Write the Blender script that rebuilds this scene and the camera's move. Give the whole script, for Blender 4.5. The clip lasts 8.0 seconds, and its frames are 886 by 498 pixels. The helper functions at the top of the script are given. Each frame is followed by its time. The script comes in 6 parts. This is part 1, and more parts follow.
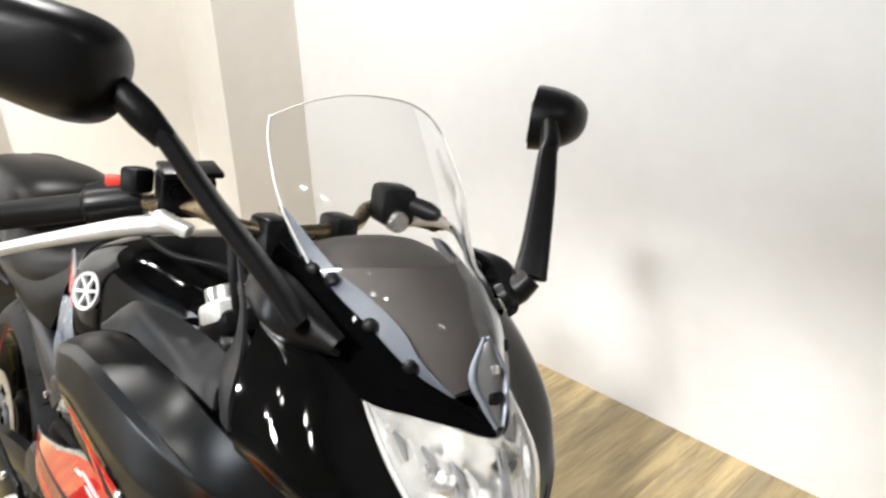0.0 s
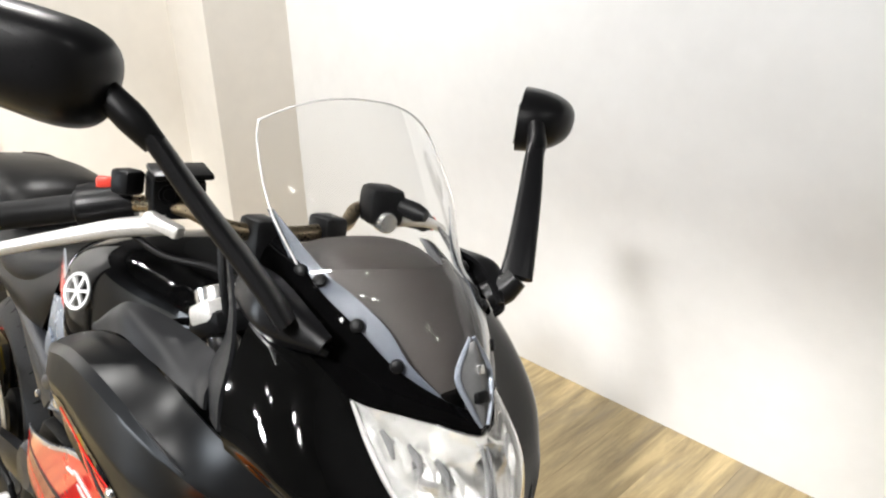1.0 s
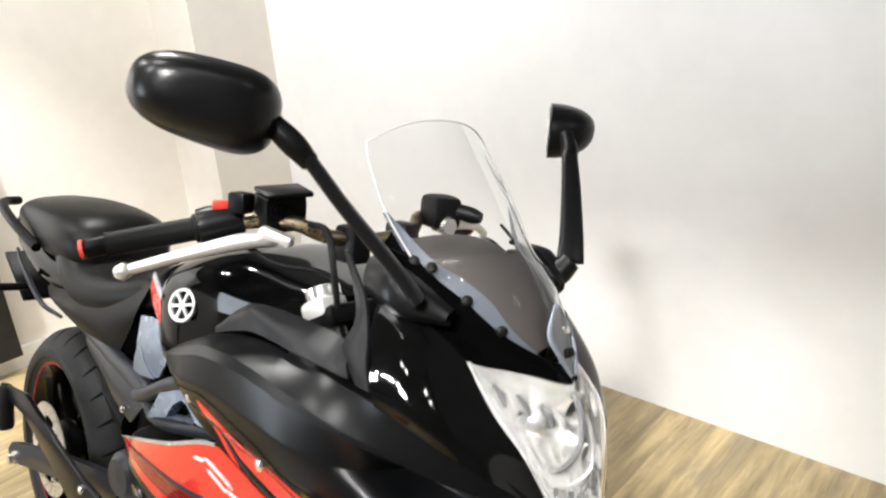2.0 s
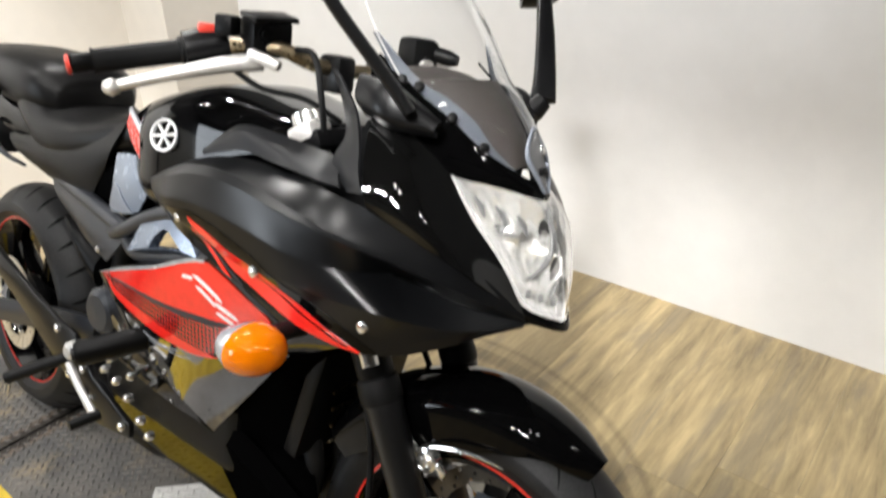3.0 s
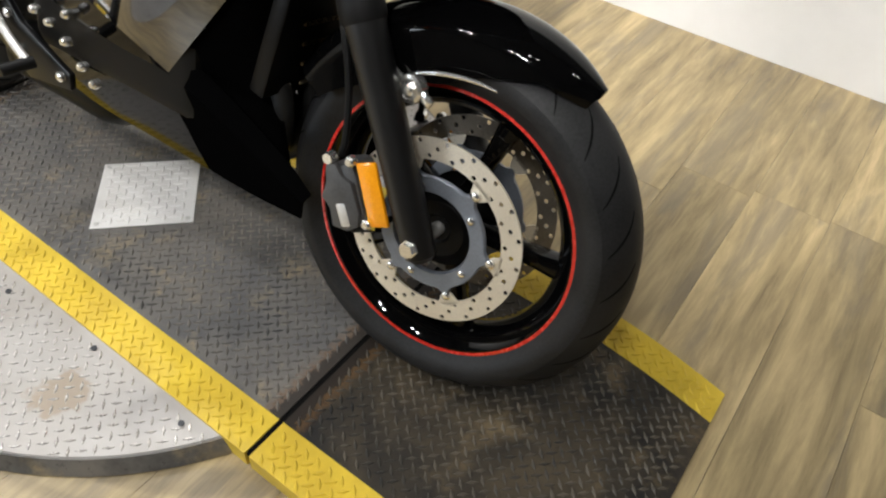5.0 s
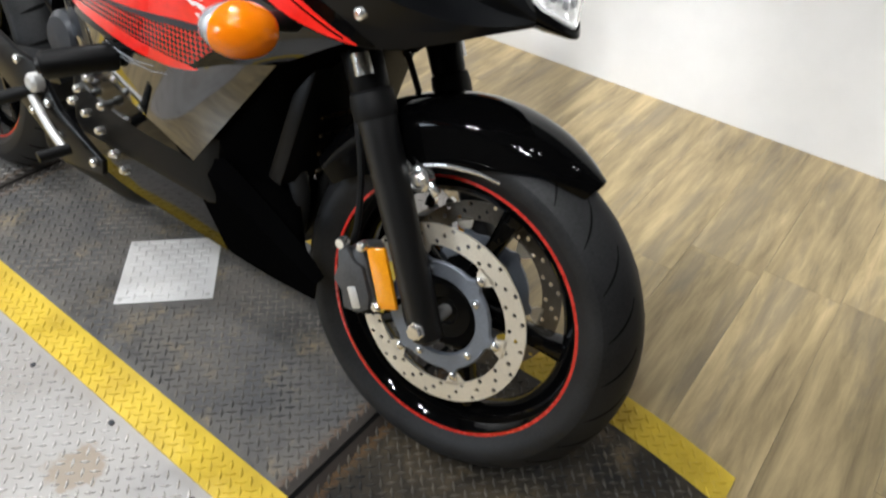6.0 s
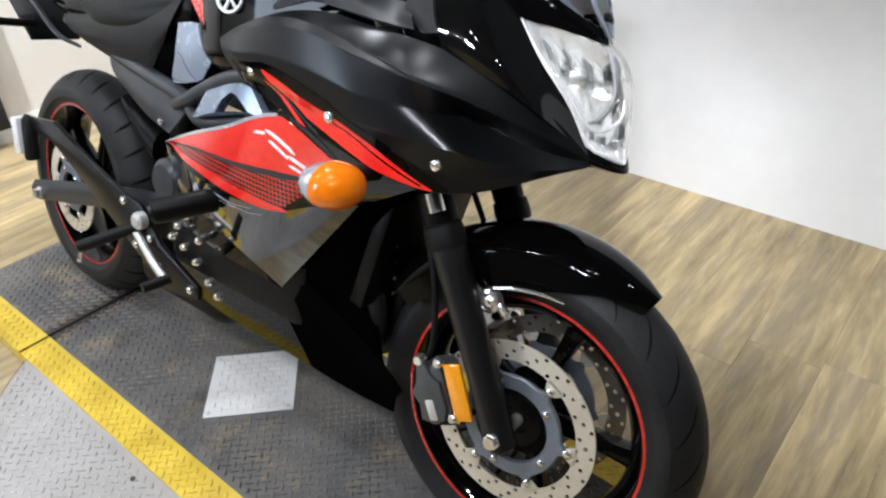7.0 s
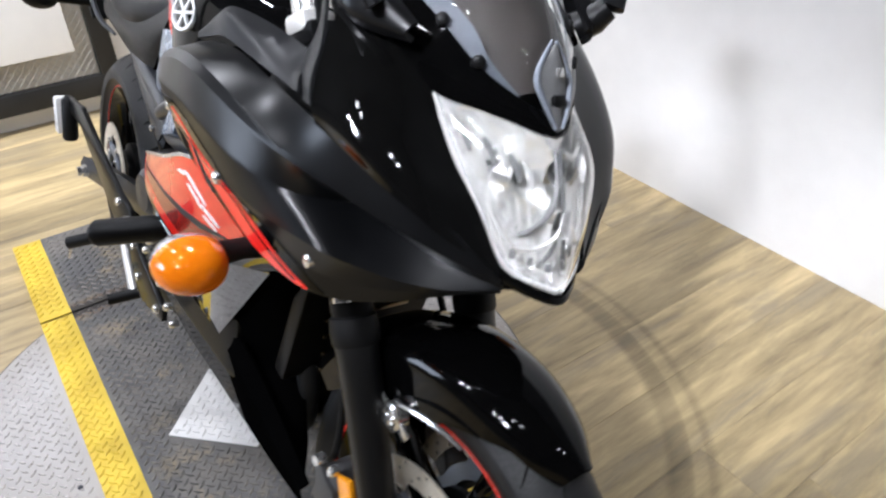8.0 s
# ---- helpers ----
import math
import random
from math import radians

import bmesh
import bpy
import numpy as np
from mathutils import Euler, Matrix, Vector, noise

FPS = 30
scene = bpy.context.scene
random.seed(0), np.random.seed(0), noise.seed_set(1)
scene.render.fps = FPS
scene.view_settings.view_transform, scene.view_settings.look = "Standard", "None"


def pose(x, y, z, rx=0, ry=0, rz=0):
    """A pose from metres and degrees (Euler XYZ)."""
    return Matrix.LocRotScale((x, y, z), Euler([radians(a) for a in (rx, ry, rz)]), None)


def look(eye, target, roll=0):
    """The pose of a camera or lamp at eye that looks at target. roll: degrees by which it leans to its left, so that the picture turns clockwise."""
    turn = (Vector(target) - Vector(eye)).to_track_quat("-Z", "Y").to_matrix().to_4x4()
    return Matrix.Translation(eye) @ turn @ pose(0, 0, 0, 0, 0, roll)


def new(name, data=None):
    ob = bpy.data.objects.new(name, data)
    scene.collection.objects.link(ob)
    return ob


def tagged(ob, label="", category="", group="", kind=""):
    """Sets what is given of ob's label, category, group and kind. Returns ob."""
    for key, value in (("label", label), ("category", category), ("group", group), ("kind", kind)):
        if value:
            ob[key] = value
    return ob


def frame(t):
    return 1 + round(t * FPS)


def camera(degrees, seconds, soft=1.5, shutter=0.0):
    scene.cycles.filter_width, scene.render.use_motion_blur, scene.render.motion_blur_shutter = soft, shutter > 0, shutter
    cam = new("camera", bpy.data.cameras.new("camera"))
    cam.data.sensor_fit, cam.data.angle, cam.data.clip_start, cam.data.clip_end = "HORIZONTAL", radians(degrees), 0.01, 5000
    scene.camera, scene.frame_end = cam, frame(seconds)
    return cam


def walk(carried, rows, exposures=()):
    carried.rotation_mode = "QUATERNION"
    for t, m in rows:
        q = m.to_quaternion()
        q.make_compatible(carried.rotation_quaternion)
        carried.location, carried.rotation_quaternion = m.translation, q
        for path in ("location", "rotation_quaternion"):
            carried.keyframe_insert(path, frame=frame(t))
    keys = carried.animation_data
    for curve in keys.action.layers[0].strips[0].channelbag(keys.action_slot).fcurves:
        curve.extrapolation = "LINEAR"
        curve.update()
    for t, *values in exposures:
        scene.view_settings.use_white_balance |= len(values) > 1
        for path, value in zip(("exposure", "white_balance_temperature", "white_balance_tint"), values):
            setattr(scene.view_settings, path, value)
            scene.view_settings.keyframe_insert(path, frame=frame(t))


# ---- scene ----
import collections

cam = camera(63.36, 8.0, soft=2.2, shutter=0.3)
# t, x, y, z, yaw, pitch, roll
ROWS = [
    (0.0, 0.403, -0.200, 1.330, 47.64, -22.48, -1.69),
    (0.5, 0.444, -0.180, 1.340, 45.27, -20.86, -2.05),
    (1.0, 0.415, -0.202, 1.340, 47.02, -22.78, -1.45),
    (1.2, 0.414, -0.203, 1.352, 47.56, -21.77, -2.33),
    (2.3, 0.441, -0.511, 1.370, 41.49, -21.55, -4.23),
    (2.5, 0.453, -0.531, 1.362, 40.05, -22.57, -3.25),
    (3.0, 0.450, -0.546, 1.289, 38.89, -28.27, -1.15),
    (3.5, 0.429, -0.564, 1.194, 36.99, -35.39, 2.09),
    (4.0, 0.425, -0.577, 1.111, 31.93, -42.56, 5.89),
    (4.2, 0.433, -0.586, 1.071, 32.10, -44.40, 6.56),
    (5.3, 0.429, -0.626, 1.070, 33.15, -45.99, 3.82),
    (5.5, 0.453, -0.619, 1.071, 35.53, -44.80, 2.86),
    (6.0, 0.452, -0.618, 1.115, 35.36, -40.90, 3.23),
    (6.5, 0.450, -0.646, 1.175, 36.67, -35.97, 1.70),
    (7.0, 0.457, -0.679, 1.218, 40.34, -33.99, -2.11),
    (7.5, 0.479, -0.531, 1.222, 46.60, -34.32, -4.47),
    (8.0, 0.496, -0.255, 1.230, 55.63, -35.42, -1.51),
]
EXPO = [(0.0, 0.25, 6400, 10), (1.2, 0.25, 6400, 10), (2.5, 0.2, 6400, 10), (3.0, 0.12, 6450, 10), (4.0, 0.02, 6550, 10), (5.5, 0.11, 6250, 9), (7.0, 0.03, 5850, 10), (8.0, 0.14, 5800, 13)]
walk(cam, [(t, pose(x, y, z, 90 + pitch, 0, yaw) @ pose(0, 0, 0, 0, 0, roll)) for t, x, y, z, yaw, pitch, roll in ROWS], EXPO)

# ---------------------------------------------------------------- light
world = bpy.data.worlds.new("world")
scene.world = world
world.use_nodes = True
world.node_tree.nodes["Background"].inputs[0].default_value = (0.9, 0.95, 1.0, 1)
world.node_tree.nodes["Background"].inputs[1].default_value = 0.05


def area_lamp(name, place, target, w, h, watts, colour, shape="RECTANGLE"):
    data = bpy.data.lights.new(name, "AREA")
    data.shape, data.size, data.size_y, data.energy, data.color = shape, w, h, watts, colour
    ob = new(name, data)
    ob.matrix_world = look(place, target)
    return ob


WARM, COOL = (1.0, 0.975, 0.935), (0.86, 0.93, 1.0)
# pairs of small ceiling lamps, unseen spots added to brighten the foot of the wall, and daylight from the rear of the
# shop
LAMPS = [(-0.9, -1.5, 12), (0.35, -1.6, 15), (-1.85, 0.75, 17), (-2.2, -0.6, 10), (-0.75, -0.45, 7), (0.75, -0.45, 2), (1.9, 0.9, 3)]
for sx, sy, watts in LAMPS:
    for d in (-0.11, 0.11):
        area_lamp("ceiling_lamp", (sx + d, sy + 0.6 * d, 2.78), (sx + d, sy + 0.6 * d, 0), 0.10, 0.10, watts, WARM, "DISK")
for sx, ax, watts in ((0.50, -1.15, 310), (0.65, -0.50, 430), (0.80, 0.12, 410), (0.95, 0.80, 200)):
    data = bpy.data.lights.new("fill_spot", "SPOT")
    data.energy, data.color, data.spot_size, data.spot_blend, data.shadow_soft_size = watts, (1.0, 0.985, 0.96), radians(19), 0.5, 0.2
    new("fill_spot", data).matrix_world = look((sx, -1.6, 2.76), (ax, 1.45, -0.05))
# more unseen spots beside them, cooler, added to brighten the upper part of the wall
for sx in (-1.3, -0.6, 0.1, 0.8, 1.5, 2.2):
    data = bpy.data.lights.new("wall_fill_spot", "SPOT")
    data.energy, data.color, data.spot_size, data.spot_blend, data.shadow_soft_size = 52, (0.96, 0.985, 1.0), radians(28), 0.6, 0.08
    new("wall_fill_spot", data).matrix_world = look((sx, -1.6, 2.76), (sx, 1.53, 1.80))
# unseen spot added to brighten the white board
data = bpy.data.lights.new("fill_spot", "SPOT")
data.energy, data.color, data.spot_size, data.spot_blend, data.shadow_soft_size = 480, WARM, radians(44), 0.6, 0.05
new("fill_spot", data).matrix_world = look((-1.45, -1.5, 2.76), (-2.66, -0.35, 0.8))
area_lamp("rear_window_light", (-2.55, -3.2, 1.55), (-0.4, -0.1, 0.8), 1.5, 1.3, 75, COOL)


# ---------------------------------------------------------------- materials
def mat(name, colour, rough=0.5, metal=0.0, var=0.12, scale=6.0, fine=180.0, bump=0.05, coat=0.0, spec=0.5, rvar=0.08, depth=0.0005):
    """Principled surface with variation at two scales in object space."""
    m = bpy.data.materials.new(name)
    m.use_nodes = True
    nt = m.node_tree
    b = nt.nodes["Principled BSDF"]
    tc = nt.nodes.new("ShaderNodeTexCoord")
    n1, n2 = nt.nodes.new("ShaderNodeTexNoise"), nt.nodes.new("ShaderNodeTexNoise")
    n1.inputs["Scale"].default_value, n2.inputs["Scale"].default_value = scale, fine
    n1.inputs["Detail"].default_value, n2.inputs["Detail"].default_value = 4, 2
    for n in (n1, n2):
        nt.links.new(tc.outputs["Object"], n.inputs["Vector"])
    add = nt.nodes.new("ShaderNodeMath")
    add.operation = "ADD"
    nt.links.new(n1.outputs[0], add.inputs[0])
    nt.links.new(n2.outputs[0], add.inputs[1])
    ramp = nt.nodes.new("ShaderNodeValToRGB")
    half = nt.nodes.new("ShaderNodeMath")
    half.operation = "MULTIPLY"
    half.inputs[1].default_value = 0.5
    nt.links.new(add.outputs[0], half.inputs[0])
    nt.links.new(half.outputs[0], ramp.inputs[0])
    ramp.color_ramp.elements[0].position, ramp.color_ramp.elements[1].position = 0.35, 0.65
    ramp.color_ramp.elements[0].color = (*[c * (1 - var) for c in colour], 1)
    ramp.color_ramp.elements[1].color = (*[min(1, c * (1 + var)) for c in colour], 1)
    nt.links.new(ramp.outputs[0], b.inputs["Base Color"])
    mr = nt.nodes.new("ShaderNodeMapRange")
    mr.inputs[3].default_value, mr.inputs[4].default_value = max(0.02, rough - rvar), min(1, rough + rvar)
    nt.links.new(half.outputs[0], mr.inputs[0])
    mr.inputs[1].default_value, mr.inputs[2].default_value = 0.35, 0.65
    nt.links.new(mr.outputs[0], b.inputs["Roughness"])
    b.inputs["Metallic"].default_value = metal
    b.inputs["Coat Weight"].default_value = coat
    b.inputs["Coat Roughness"].default_value = 0.03
    b.inputs["Specular IOR Level"].default_value = spec
    if bump:
        bp = nt.nodes.new("ShaderNodeBump")
        bp.inputs["Strength"].default_value, bp.inputs["Distance"].default_value = bump, depth
        nt.links.new(n2.outputs[0], bp.inputs["Height"])
        nt.links.new(bp.outputs[0], b.inputs["Normal"])
    return m


def clear(name, colour, rough, ior=1.45, trans=1.0):
    m = bpy.data.materials.new(name)
    m.use_nodes = True
    b = m.node_tree.nodes["Principled BSDF"]
    b.inputs["Base Color"].default_value = (*colour, 1)
    b.inputs["Roughness"].default_value = rough
    b.inputs["IOR"].default_value = ior
    b.inputs["Transmission Weight"].default_value = trans
    return m


GLOSS = mat("gloss_black_paint", (0.0015, 0.0015, 0.0016), 0.045, 0, 0.3, 3, 60, 0.0, 0.0, rvar=0.02, spec=0.22)
FLANKGLOSS = mat("deep_gloss_clearcoat", (0.003, 0.003, 0.003), 0.05, 0, 0.3, 3, 60, 0.0, 0.0, rvar=0.02, spec=0.5)
# copy of the flank's black, reflection raised so the tuck looks brighter
TUCKGLOSS = mat("gloss_black_raised_reflection", (0.004, 0.004, 0.004), 0.06, 0, 0.3, 3, 60, 0.0, 0.7, rvar=0.02, spec=1.0)
MATTE = mat("matte_black_plastic", (0.004, 0.004, 0.0044), 0.32, 0, 0.15, 4, 900, 0.1, rvar=0.06, spec=0.26)
SATIN = mat("satin_charcoal_paint", (0.0032, 0.0034, 0.0039), 0.31, 0.0, 0.2, 3, 40, 0.0, 0.0, spec=0.30, rvar=0.03)
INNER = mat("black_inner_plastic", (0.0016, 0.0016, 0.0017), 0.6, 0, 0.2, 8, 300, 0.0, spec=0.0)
WESTWALL = mat("cream_wall_paint", (0.74, 0.705, 0.65), 0.7, 0, 0.03, 1.1, 14, 0.015, spec=0.3)
TAILGREY = mat("charcoal_metal_paint", (0.030, 0.033, 0.040), 0.36, 0.2, 0.15, 4, 400, 0.05, spec=0.4)
TYRE = mat("dusty_tyre_rubber", (0.0145, 0.0145, 0.0152), 0.55, 0, 0.5, 14, 260, 0.35, spec=0.3)
DARK = mat("dark_plastic", (0.003, 0.003, 0.0033), 0.42, 0, 0.2, 8, 300, 0.1, spec=0.14)
RUBBER = mat("soft_rubber", (0.006, 0.006, 0.0063), 0.55, 0, 0.25, 9, 260, 0.25, spec=0.2)
VINYL = mat("seat_vinyl", (0.004, 0.0038, 0.0038), 0.38, 0, 0.15, 6, 1200, 0.3, spec=0.22)
TRIMGREY = mat("grey_trim_plastic", (0.009, 0.0093, 0.0104), 0.38, 0, 0.15, 4, 900, 0.12, spec=0.24)
FORK = mat("fork_leg_paint", (0.006, 0.006, 0.0063), 0.38, 0.0, 0.15, 5, 300, 0.03)
RED = mat("red_paint", (0.78, 0.022, 0.014), 0.12, 0, 0.1, 3, 80, 0.0, 0.8)
RIMRED = mat("red_rim_tape", (0.55, 0.03, 0.02), 0.25, 0, 0.1, 5, 120, 0.0, 0.3)
STEEL = mat("brushed_steel", (0.78, 0.72, 0.61), 0.45, 0.55, 0.12, 12, 400, 0.05)
# darker copy of the steel: shade on the far disc put into its colour
SHADESTEEL = mat("shaded_steel", (0.20, 0.175, 0.14), 0.4, 0.7, 0.25, 12, 400, 0.05)
CARRIER = mat("disc_carrier_grey", (0.20, 0.22, 0.26), 0.42, 0.4, 0.15, 10, 300, 0.05)

CALGREY = mat("caliper_grey_paint", (0.085, 0.085, 0.088), 0.5, 0.2, 0.2, 14, 300, 0.1, spec=0.35)
YELLOWTAG = mat("yellow_tag", (0.75, 0.60, 0.08), 0.5, 0, 0.1, 20, 200, 0.0)


def weave():
    """Dark red with small black dots in a slanted net."""
    m = mat("dotted_red_weave", (0.5, 0.015, 0.01), 0.2, 0, 0.1, 8, 200, 0.0, 0.6)
    nt = m.node_tree
    tc, mp, ch = nt.nodes.new("ShaderNodeTexCoord"), nt.nodes.new("ShaderNodeMapping"), nt.nodes.new("ShaderNodeTexChecker")
    mp.inputs["Rotation"].default_value = (0, 0.75, 0)
    nt.links.new(tc.outputs["Object"], mp.inputs["Vector"])
    sep, comb = nt.nodes.new("ShaderNodeSeparateXYZ"), nt.nodes.new("ShaderNodeCombineXYZ")
    nt.links.new(mp.outputs[0], sep.inputs[0])
    nt.links.new(sep.outputs[0], comb.inputs[0])
    nt.links.new(sep.outputs[2], comb.inputs[1])
    nt.links.new(comb.outputs[0], ch.inputs["Vector"])
    ch.inputs["Scale"].default_value = 170
    ch.inputs["Color1"].default_value = (0.5, 0.015, 0.01, 1)
    ch.inputs["Color2"].default_value = (0.01, 0.004, 0.004, 1)
    nt.links.new(ch.outputs[0], nt.nodes["Principled BSDF"].inputs["Base Color"])
    return m


REDDARK = weave()
CHROME = mat("polished_metal", (0.86, 0.85, 0.83), 0.20, 0.9, 0.06, 8, 200, 0.0, rvar=0.04)
ALLOY = mat("cast_alloy", (0.66, 0.65, 0.63), 0.42, 0.6, 0.12, 12, 300, 0.08)
SILVER = mat("silver_paint", (0.55, 0.57, 0.62), 0.2, 0.5, 0.08, 4, 200, 0.0, 0.5)
# grey lightened towards blue: a window reflection put into the base colour
BLUEGREY = mat("grey_with_window_sheen", (0.22, 0.26, 0.33), 0.22, 0.4, 0.05, 3, 40, 0.0, 0.2)
WHITE = mat("white_decal", (0.78, 0.78, 0.78), 0.3, 0, 0.05, 6, 100, 0.0)
AMBER = mat("amber_reflector", (1.0, 0.36, 0.005), 0.18, 0, 0.12, 20, 300, 0.1, 0.6)
BRONZE = mat("bronze_bar", (0.36, 0.29, 0.19), 0.3, 1, 0.1, 10, 300, 0.0)
REDPLASTIC = mat("red_switch_plastic", (0.7, 0.06, 0.04), 0.35, 0, 0.1, 10, 200, 0.0)
GLASS = clear("clear_polycarbonate", (0.98, 0.985, 0.985), 0.0, 1.36)
AMBERLENS = clear("amber_lens", (1.0, 0.24, 0.0), 0.08, 1.45, 0.15)
OUTER = mat("unseen_dim_wall", (0.12, 0.115, 0.11), 0.8, 0, 0.1, 1.2, 40, 0.06, spec=0.2)
WALL = mat("white_wall_paint", (0.80, 0.795, 0.785), 0.7, 0, 0.025, 1.3, 14, 0.015, spec=0.3)
CEIL = mat("unseen_dark_surround", (0.055, 0.055, 0.055), 0.8, 0, 0.03, 2, 60, 0.05)
GROOVE = mat("groove_rubber", (0.004, 0.004, 0.004), 0.9, 0, 0.1, 9, 200, 0.0, spec=0.1)
EDGE = mat("screen_edge", (0.52, 0.51, 0.50), 0.3, 0, 0.1, 9, 200, 0.0)
BLACKSTEEL = mat("black_steel_frame", (0.02, 0.02, 0.02), 0.5, 0.4, 0.2, 8, 200, 0.1)


# ---------------------------------------------------------------- mesh helpers
def mesh_part(name, verts, faces, material, parent=None, label="", smooth=True, sharp=38, kind=""):
    me = bpy.data.meshes.new(name)
    me.from_pydata([tuple(v) for v in verts], [], faces)
    me.validate()
    me.update()
    bm = bmesh.new()
    bm.from_mesh(me)
    bmesh.ops.recalc_face_normals(bm, faces=bm.faces)
    bm.to_mesh(me)
    bm.free()
    if smooth:
        me.shade_smooth()
        me.set_sharp_from_angle(angle=radians(sharp))
    me.materials.append(material)
    ob = new(name, me)
    ob.parent = parent
    return tagged(ob, label, kind=kind)


def part(name, bm, material, parent=None, label="", sharp=38):
    me = bpy.data.meshes.new(name)
    bm.to_mesh(me)
    bm.free()
    me.shade_smooth()
    me.set_sharp_from_angle(angle=radians(sharp))
    me.materials.append(material)
    ob = new(name, me)
    ob.parent = parent
    return tagged(ob, label)


def spline(points, n):
    """n points along a Catmull-Rom curve through the given ones."""
    p = np.array(points, float)
    q = np.vstack([2 * p[0] - p[1], p, 2 * p[-1] - p[-2]])
    out = []
    for t in np.linspace(0, len(p) - 1, n):
        i = min(int(t), len(p) - 2)
        f = t - i
        a, b, c, d = q[i], q[i + 1], q[i + 2], q[i + 3]
        out.append(0.5 * (2 * b + (c - a) * f + (2 * a - 5 * b + 4 * c - d) * f * f + (3 * b - a - 3 * c + d) * f**3))
    return np.array(out)


def fine_grid(grid, nu, nv, straight=False):
    """Rows of control points to a fine grid (nv rows of nu points); straight: folded, not rounded, from row to row."""
    rows = [spline(r, nu) for r in grid]
    if straight:
        t = np.linspace(0, len(rows) - 1, nv)
        return np.array([[[np.interp(s, range(len(rows)), [r[i][k] for r in rows]) for k in range(3)] for i in range(nu)] for s in t])
    cols = [spline([r[i] for r in rows], nv) for i in range(nu)]
    return np.array(cols).transpose(1, 0, 2)


def grid_normals(g):
    du, dv = np.gradient(g, axis=1), np.gradient(g, axis=0)
    n = np.cross(du, dv)
    return n / np.maximum(np.linalg.norm(n, axis=2, keepdims=True), 1e-9)


def shell(g, thick, normal=None, hole=None):
    """A closed shell over a fine grid, thickened along its normal (to minus for a negative thickness); hole: cells (row, row, column, column) left open."""
    nv, nu, _ = g.shape
    n = grid_normals(g) if normal is None else normal
    top, low = g.reshape(-1, 3), (g + n * thick).reshape(-1, 3)
    verts, k = np.vstack([top, low]), nv * nu
    faces, edges = [], collections.Counter()
    for j in range(nv - 1):
        for i in range(nu - 1):
            if hole and hole[0] <= j < hole[1] and hole[2] <= i < hole[3]:
                continue
            q = (j * nu + i, j * nu + i + 1, (j + 1) * nu + i + 1, (j + 1) * nu + i)
            faces += [q, tuple(k + x for x in q[::-1])]
            for e in zip(q, q[1:] + q[:1]):
                edges[e] += 1
    faces += [(a, k + a, k + b, b) for a, b in edges if (b, a) not in edges]
    return verts, faces


def flip(v):
    return np.array(v, float) * (1, -1, 1)


def patch(name, grid, material, parent, thick=0.004, nu=30, nv=18, label="", side=1, sharp=38, straight=False, hole=None):
    """A thick panel through rows of control points; side -1 mirrors it to the other flank."""
    g = fine_grid(grid, nu, nv, straight)
    n = grid_normals(g)
    out = g - np.array([g[..., 0].mean() - 0.05, 0, g[..., 2].mean() - 0.08])
    n = n * (1 if (n * out).sum() > 0 else -1)
    v, f = shell(g, -abs(thick), n, hole)
    if side < 0:
        v = flip(v)
    return mesh_part(name, v, f, material, parent, label, sharp=sharp)


def inlay(name, grid, us, tops, lows, material, parent, lift=0.0015, nu=40, nv=6, label="", side=1, size=(60, 40), straight=False):
    """A thin strip laid on a panel: between two curves v(u) of its surface, lifted off it."""
    G = fine_grid(grid, *size, straight)
    N = grid_normals(G)
    uu = np.linspace(us[0], us[-1], nu)
    t, l = np.interp(uu, us, tops), np.interp(uu, us, lows)
    pts, nor = np.zeros((nv, nu, 3)), np.zeros((nv, nu, 3))
    for j in range(nv):
        v = t + (l - t) * j / (nv - 1)
        x, y = uu * (size[0] - 1), v * (size[1] - 1)
        i0, j0 = np.clip(x.astype(int), 0, size[0] - 2), np.clip(y.astype(int), 0, size[1] - 2)
        fx, fy = (x - i0)[:, None], (y - j0)[:, None]
        for src, dst in ((G, pts), (N, nor)):
            dst[j] = src[j0, i0] * (1 - fx) * (1 - fy) + src[j0, i0 + 1] * fx * (1 - fy) + src[j0 + 1, i0] * (1 - fx) * fy + src[j0 + 1, i0 + 1] * fx * fy
    nor = nor * (-1 if nor[..., 1].mean() > 0 else 1)
    v, f = shell(pts + nor * lift, -lift * 0.9, nor)
    if side < 0:
        v = flip(v)
    return mesh_part(name, v, f, material, parent, label)


def tube_data(path, radii, seg=14, n=None):
    p = spline(path, n) if n else np.array(path, float)
    r = np.interp(np.linspace(0, 1, len(p)), np.linspace(0, 1, len(np.atleast_1d(radii))), np.atleast_1d(radii))
    t = np.gradient(p, axis=0)
    t /= np.linalg.norm(t, axis=1, keepdims=True)
    ref = np.array([0.0, 0, 1]) if abs(t[0][2]) < 0.9 else np.array([0.0, 1, 0])
    verts, faces = [], []
    u = np.cross(ref, t[0])
    for i in range(len(p)):
        u = u - t[i] * (u @ t[i])
        u /= np.linalg.norm(u)
        w = np.cross(t[i], u)
        for k in range(seg):
            a = 2 * math.pi * k / seg
            verts.append(p[i] + r[i] * (math.cos(a) * u + math.sin(a) * w))
    for i in range(len(p) - 1):
        for k in range(seg):
            a, b = i * seg + k, i * seg + (k + 1) % seg
            faces.append((a, b, b + seg, a + seg))
    faces += [tuple(range(seg - 1, -1, -1)), tuple(range((len(p) - 1) * seg, len(p) * seg))]
    return verts, faces


def tube(name, path, radii, material, parent, label="", seg=14, n=None, m=None):
    v, f = tube_data(path, radii, seg, n)
    if m is not None:
        v = [m @ Vector(x) for x in v]
    return mesh_part(name, v, f, material, parent, label)


